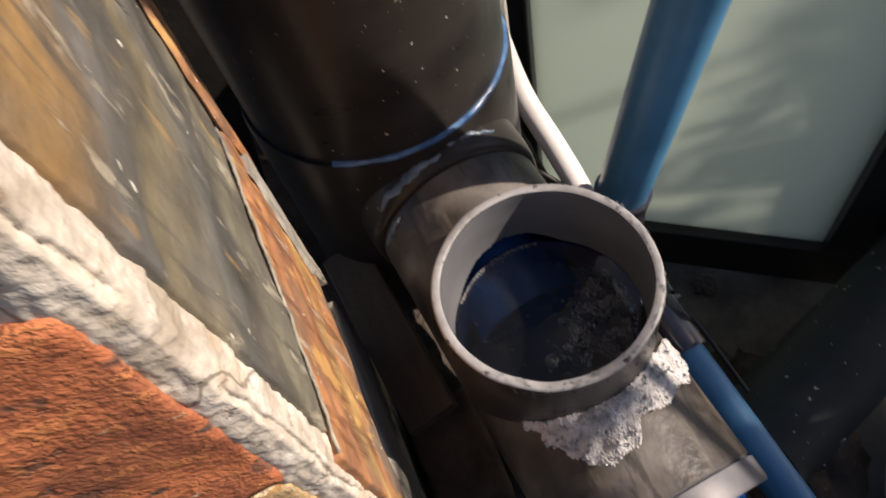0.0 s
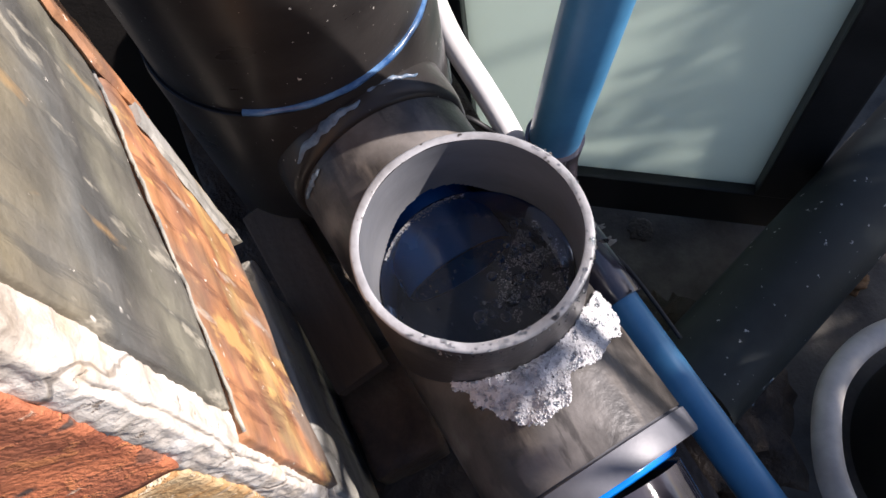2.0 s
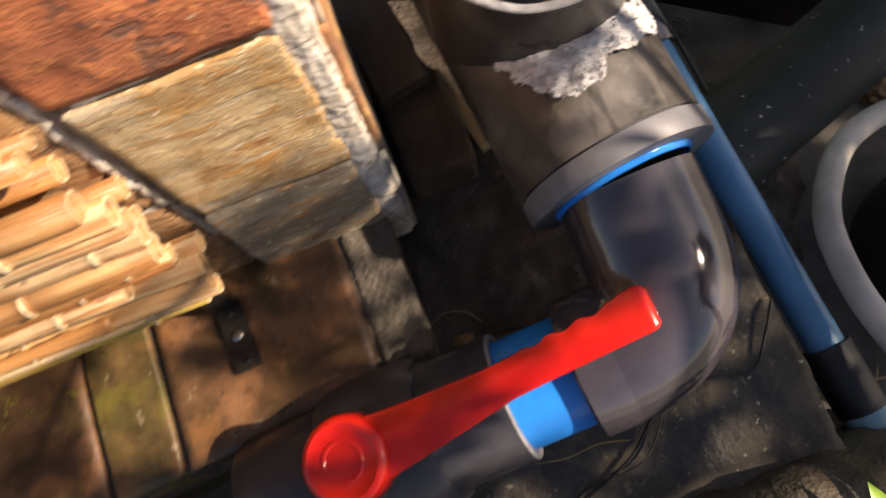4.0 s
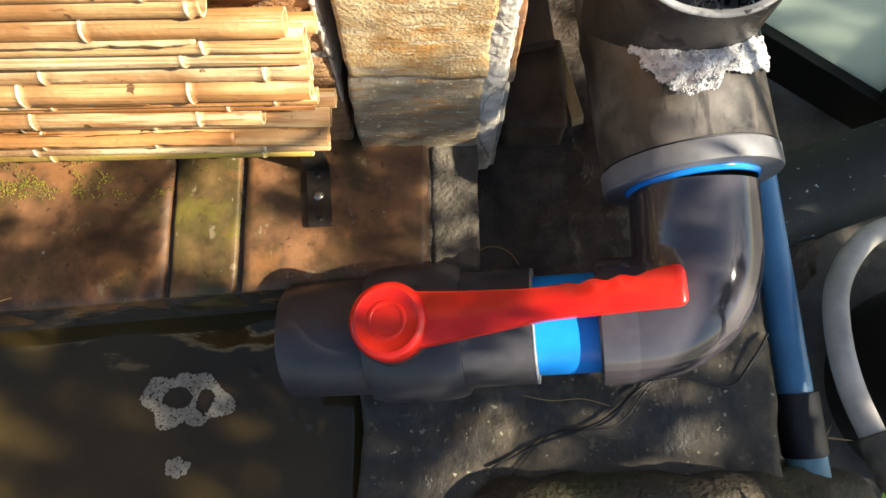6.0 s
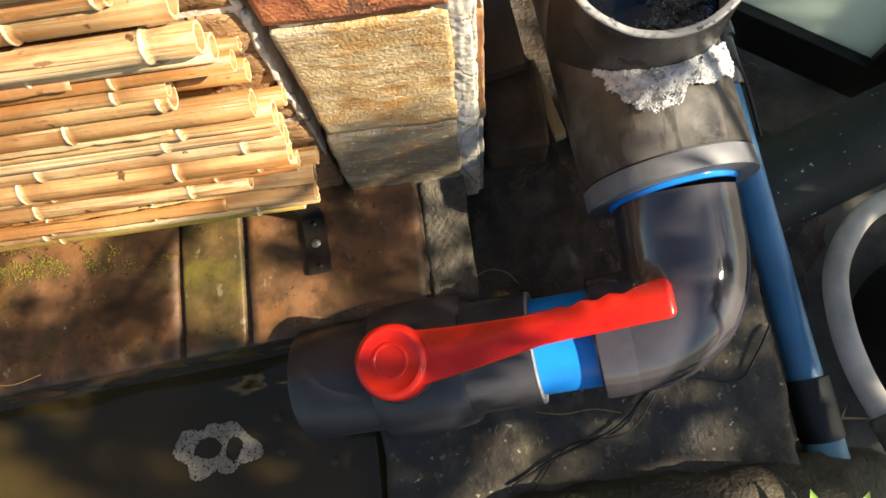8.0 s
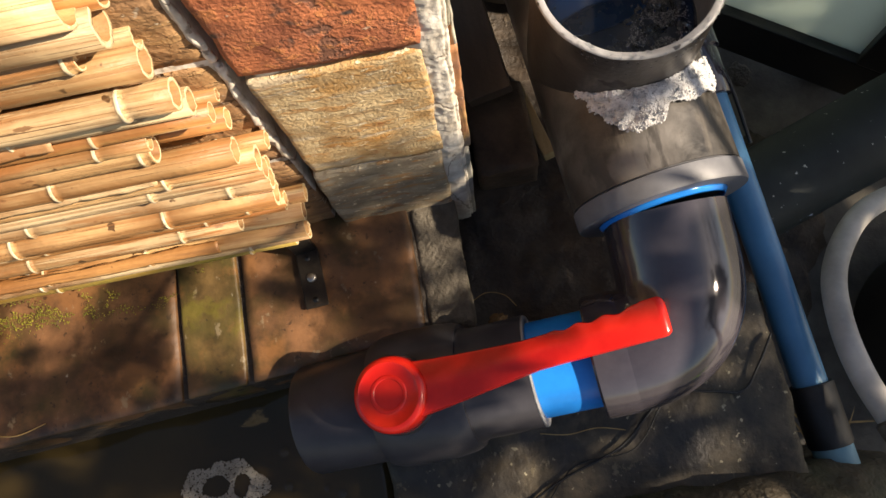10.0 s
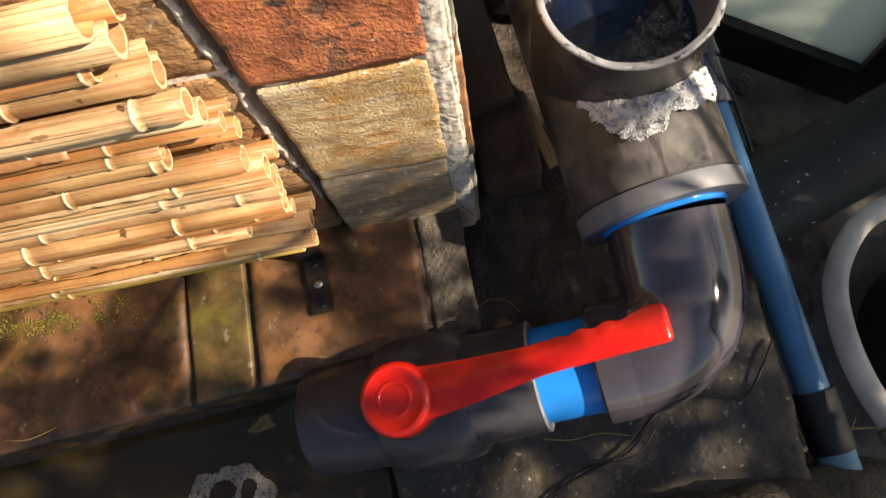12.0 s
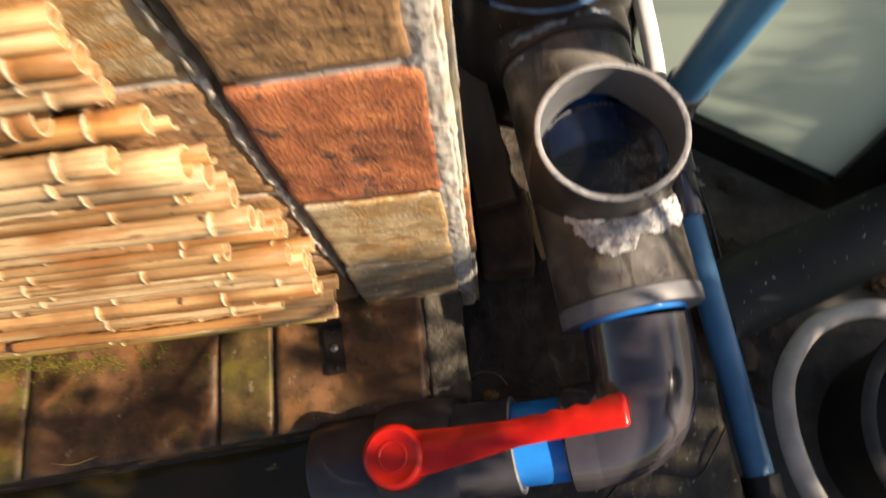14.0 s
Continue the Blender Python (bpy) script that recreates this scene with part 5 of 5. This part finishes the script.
# ---- stones of the wall, pillar and ledge ----
COURSES = [(-0.02, 0.099, "greytan"), (0.103, 0.222, "tan"), (0.2275, 0.353, "red"), (0.361, 0.468, "brown"), (0.476, 0.59, "tan"), (0.60, 0.72, "brown"), (0.73, 0.86, "red")]
for k, (z0, z1, m) in enumerate(COURSES):
    bm = stone((-0.094 + 0.002 * (k % 2), -0.0020, z0), (-0.0105 + 0.0015 * (k % 3 - 1), 0.045, z1), 0.0015, 0.0016, 26, 20 + k * 3.7, 0.01 * (-1) ** k)
    part("stone", bm, M[m], pillar)
LEFT = [(-0.02, 0.1220, "brown"), (0.1255, 0.2360, "brown"), (0.2395, 0.3570, "brown"), (0.3610, 0.47, "tan"), (0.48, 0.60, "brown"), (0.61, 0.73, "tan")]
for k, (z0, z1, m) in enumerate(LEFT):
    x = -0.0968 - 0.0015 * (k % 2)
    j = 0
    while x > -0.6:
        w = 0.10 + 0.05 * ((k * 3 + j * 5) % 4) / 3
        bm = stone((x - w, 0.0022, z0), (x - 0.004, 0.06, z1), 0.0025, 0.0018, 14, 60 + k * 5.3 + j)
        part("stone", bm, M["red" if j and (j + k) % 3 == 0 else m], wall)
        x -= w + 0.006
        j += 1
SIDE = [(-0.06, 0.080, "greyslate", 0.003, 0.142), (0.0845, 0.2055, "rustslate", 0.004, 0.154), (0.2085, 0.405, "bedslate", 0.013, 0.158), (0.409, 0.56, "bedslate", 0.012, 0.152), (0.566, 0.74, "rustslate", 0.010, 0.156)]
for k, (z0, z1, m, y0, y1) in enumerate(SIDE):
    bm = stone((-0.010, y0, z0), (0.0058 + 0.0010 * (k % 2), y1, z1), 0.0016, 0.0007, 34, 90 + k * 4.1)
    for v in bm.verts:
        v.co.z += 0.24 * max(0.0, v.co.y) * (1 if k > 0 else 0.12 if v.co.z > 0 else 0)
        if v.co.y > y1 - 0.03:
            v.co.y += 0.016 * noise.noise(Vector((0, v.co.z * 26, k)))
        if v.co.x > 0.003:
            v.co.x += 0.0005 * noise.noise(Vector((0, v.co.y * 40, v.co.z * 120 + k))) + 0.0010 * noise.noise(Vector((0, v.co.y * 14, v.co.z * 40 + k)))
    part("stone", bm, M[m], pillar)
PAVERS = [(-0.176, -0.047, "paver"), (-0.2255, -0.1800, "mosspaver"), (-0.3950, -0.2280, "paver"), (-0.56, -0.3978, "mosspaver"), (-0.74, -0.57, "paver")]
for k, (x0, x1, m) in enumerate(PAVERS):
    bm = stone((x0, -0.098, -0.05), (x1, 0.034, 0.0025), 0.0018, 0.0011, 20, 140 + k * 2.9)
    for v in bm.verts:
        if v.co.y < -0.03:
            v.co.y += LEDGE_TILT * (v.co.x + 0.03) * min(1.0, (-0.03 - v.co.y) / 0.06)
    part("paver", bm, M[m], ledge)
bm = stone((-0.0445, -0.094, -0.04), (-0.011, 0.010, 0.0012), 0.004, 0.0020, 20, 170.0)
part("mortar_patch", bm, M["mortar_dirty"], ledge, "rough grey mortar at the ledge's end")



def bead(pts, r, seed, per=14):
    """A ragged bead of mortar along a line."""
    bm = bmesh.new()
    sweep(bm, pts, r, 8, per)
    for v in bm.verts:
        v.co += noise.noise_vector(v.co * 130 + Vector((seed, 0, 0))) * r * 0.9 + noise.noise_vector(v.co * 380 + Vector((0, seed, 0))) * r * 0.5
    return bm


for z0, z1 in ((0.125, 0.235), (0.238, 0.36), (0.365, 0.49), (0.50, 0.62)):
    part("joint_mortar", bead([(-0.1008, 0.0036, z0), (-0.1018, 0.0030, z0 * 0.6 + z1 * 0.4), (-0.1004, 0.0036, z1)], 0.0021, z0 * 90), M["mortar"], wall, "pale ragged mortar along the joint")
part("grout", bead([(0.0058, 0.006, 0.2085), (0.0062, 0.06, 0.2212), (0.0062, 0.11, 0.2335), (0.0056, 0.150, 0.2430)], 0.0007, 3.0, 20), M["greyslate"], pillar, "thin pale line of grout between slates")
# thin pale flakes standing off the slate's rear edge
for y0, z0, z1, w in ((0.128, 0.095, 0.215, 0.018), (0.138, 0.20, 0.34, 0.017), (0.136, 0.33, 0.46, 0.016)):
    bm = bmesh.new()
    rows = []
    for i in range(41):
        t = i / 40
        z = z0 + (z1 - z0) * t
        wide = w * min(1.0, (t + 0.02) / 0.35) * (1 + 0.25 * noise.noise(Vector((z * 60, y0 * 50, 0))))
        edge_y = y0 + w + 0.003 * noise.noise(Vector((z * 90, 3, y0))) + 0.10 * (z - z0)
        x = 0.0072 + 0.0008 * noise.noise(Vector((z * 40, 8, y0)))
        rows.append([bm.verts.new(q) for q in ((x, edge_y - wide, z), (x + 0.0016, edge_y - wide * 0.85, z), (x + 0.0013, edge_y - wide * 0.1, z), (x - 0.004, edge_y, z), (x - 0.006, edge_y - wide * 0.5, z))])
    for a, b in zip(rows, rows[1:]):
        for k in range(5):
            bm.faces.new((a[k], a[(k + 1) % 5], b[(k + 1) % 5], b[k]))
    bm.faces.new(rows[0])
    bm.faces.new(rows[-1])
    part("flake", bm, M["greyslate" if z0 < 0.1 else "rustslate"], pillar, "thin flake of slate", False)

# moss growing under the screen
rm = random.Random(41)
tufts = []
while len(tufts) < 7000:
    x = -0.70 + 0.52 * rm.random()
    y = -0.028 + rm.gauss(0, 0.0065)
    if noise.noise(Vector((x * 26, y * 70, 2))) + 0.5 * noise.noise(Vector((x * 90, y * 160, 5))) + 0.5 * (-0.28 - x) / 0.1 > 0.15:
        tufts.append(((x, y, 0.0027 + max(0.0, (y + 0.026) * 0.9) + abs(rm.gauss(0, 0.0005))), rm.choice((0.0002, 0.0003, 0.0004, 0.0006))))
bubbles("moss_strip", tufts, M["moss"], "yellow green moss growing along the ledge under the bamboo", "moss", 0.8, 1)
# drops on the rim of the tee
rd = random.Random(17)
drops = []
for _ in range(70):
    a = rd.uniform(-2.6, 0.6)
    r = rd.uniform(RI + 0.0004, RO + 0.0002)
    drops.append(((MX + r * math.cos(a), MY + r * math.sin(a), MZ + 0.0001), rd.choice((0.0004, 0.0006, 0.0008, 0.0011))))
for _ in range(60):
    a = rd.uniform(-2.3, 0.2)
    drops.append(((MX + (RO + 0.0002) * math.cos(a), MY + (RO + 0.0002) * math.sin(a), MZ - abs(rd.gauss(0, 0.006)) - 0.001), rd.choice((0.0004, 0.0006, 0.0009))))
bubbles("water_drop", drops, M["bubble"], "water drops clinging to the rim of the tee", "water drops", 0.8, 2)

# ---- the tree whose leaves dapple the light ----
SU2 = Vector((-math.sin(SUN_AZ), math.cos(SUN_AZ), 0))          # across the sun's rays
SV2 = SUN_DIR.cross(SU2)
if SV2.z < 0:
    SV2 = -SV2


def up_sun(u, v, d):
    return SUN_DIR * d + SU2 * u + SV2 * v


foot_at = up_sun(-0.75, 0.2, 2.6)
foot_at.z = FLOOR
tree = thing("tree", tuple(foot_at), "leafy garden tree standing in front of the sun", "tree")
bm = sweep(bmesh.new(), [foot_at, foot_at + Vector((0.02, 0.03, 0.8)), foot_at + Vector((0.0, 0.0, 1.6)), foot_at + Vector((-0.1, 0.1, 2.3))], lambda t: 0.07 * (1 - t) + 0.015, 14, 8)
part("trunk", bm, M["bark"], tree)
rt = random.Random(23)
for k, (u, v, d) in enumerate(((-0.05, -0.25, 2.2), (-0.16, 0.10, 2.0), (0.25, -0.35, 2.3), (0.45, -0.15, 2.2), (-0.25, 0.02, 1.9), (-0.12, 0.47, 2.1), (-0.3, -0.4, 2.0))):
    a, b = foot_at + Vector((0, 0, 0.9 + 0.18 * k)), up_sun(u, v, d)
    bm = sweep(bmesh.new(), [a, a.lerp(b, 0.4) + Vector((0, 0, 0.08)), a.lerp(b, 0.75), b], lambda t: 0.014 * (1 - t) + 0.003, 8, 6)
    part("limb", bm, M["bark"], tree)
for u, v, s in ((0.0, 0.0, 0.0095), (0.012, 0.016, 0.006)):        # two thin branches hanging before the wall
    a, b, c = up_sun(-0.60 + u, 0.24 + v, 2.3), up_sun(-0.092 + u, 0.1355 + v, 1.7), up_sun(0.051 + u, 0.0137 + v, 1.7)
    part("limb", sweep(bmesh.new(), [a, b, b.lerp(c, 0.5), c], s, 8, 6), M["bark"], tree)
for (u0, v0), (u1, v1), r in (((-0.165, -0.070), (-0.075, -0.030), 0.0075), ((-0.150, -0.112), (-0.060, -0.062), 0.0070), ((-0.02, -0.06), (0.075, 0.02), 0.0060)):   # twigs over the elbow and the tee
    a, b = up_sun(u0, v0, 0.9), up_sun(u1, v1, 0.9)
    part("limb", sweep(bmesh.new(), [up_sun(u0 - 0.05, v0 + 0.03, 2.1), up_sun(u0, v0, 1.15), a, a.lerp(b, 0.5) + Vector((0, 0, 0.004)), b], r, 8, 6), M["bark"], tree)
verts, faces = [], []


GAPS = ((-0.116, -0.042, 0.042, 0.050), (-0.114, 0.076, 0.015, 0.025), (-0.112, 0.112, 0.024, 0.015), (-0.120, 0.152, 0.018, 0.024), (-0.03, 0.24, 0.10, 0.15), (0.0, -0.29, 0.05, 0.06), (0.385, -0.17, 0.035, 0.09), (0.305, -0.05, 0.030, 0.065))


def scatter(count, u0, u1, v0, v1, size=1.0, near=1.5, far=2.6):
    for _ in range(count):
        u, v = rt.uniform(u0, u1), rt.uniform(v0, v1)
        q = up_sun(u, v, rt.uniform(near, far))
        w = Vector((rt.gauss(0, 1), rt.gauss(0, 1), rt.gauss(0, 0.5))).normalized()
        s = w.orthogonal().normalized()
        le, wi = rt.uniform(0.05, 0.09) * size, rt.uniform(0.010, 0.018) * size
        reach = [q + w * le * k for k in (0.0, 0.35, 0.7, 1.0)]
        if any(((r.dot(SU2) - a) / c) ** 2 + ((r.dot(SV2) - b) / d) ** 2 < 1 for r in reach for a, b, c, d in GAPS):
            continue
        i = len(verts)
        verts.extend((tuple(q), tuple(q + w * le * 0.5 + s * wi), tuple(q + w * le), tuple(q + w * le * 0.5 - s * wi)))
        faces.append((i, i + 1, i + 2, i + 3))


scatter(1400, -0.62, -0.035, -0.42, 0.10)       # over the pond, the ledge and the slab
scatter(220, -0.62, -0.15, -0.2, 0.12)
scatter(2000, -0.30, 0.24, -0.75, -0.19)
scatter(320, -0.05, 0.03, -0.30, -0.075)
scatter(300, 0.03, 0.17, -0.30, -0.07)         # over the ground and the dark pipe
scatter(260, -0.62, -0.17, 0.06, 0.2)
scatter(350, 0.08, 0.24, -0.62, -0.30)
scatter(130, 0.24, 0.62, -0.62, 0.1)
scatter(260, 0.24, 0.55, -0.40, 0.1, 0.55)            # over the pale panel
scatter(150, -0.11, -0.01, -0.13, 0.035, 0.45, 0.85, 1.2)         # over the upper elbow
scatter(240, -0.26, -0.06, -0.02, 0.17, 0.45, 0.85, 1.2)            # over the valve
scatter(70, -0.045, -0.004, 0.030, 0.080, 0.45, 0.85, 1.2)   # over the foot of the pillar
scatter(170, -0.22, -0.132, 0.0, 0.22, 0.45, 0.85, 1.2)      # over the pond side of the ledge
scatter(140, 0.09, 0.25, -0.47, -0.27)
scatter(70, 0.27, 0.35, -0.42, -0.18, 0.55)
scatter(260, 0.285, 0.365, -0.40, -0.10, 0.5, 0.9, 1.6)
scatter(24, -0.4, 0.2, 0.30, 0.5)
me = bpy.data.meshes.new("crown")
me.from_pydata(verts, [], faces)
me.materials.append(M["leaf"])
crown = new("crown", me)
crown.parent = tree
crown.matrix_parent_inverse = Matrix.Translation(tree.location).inverted()
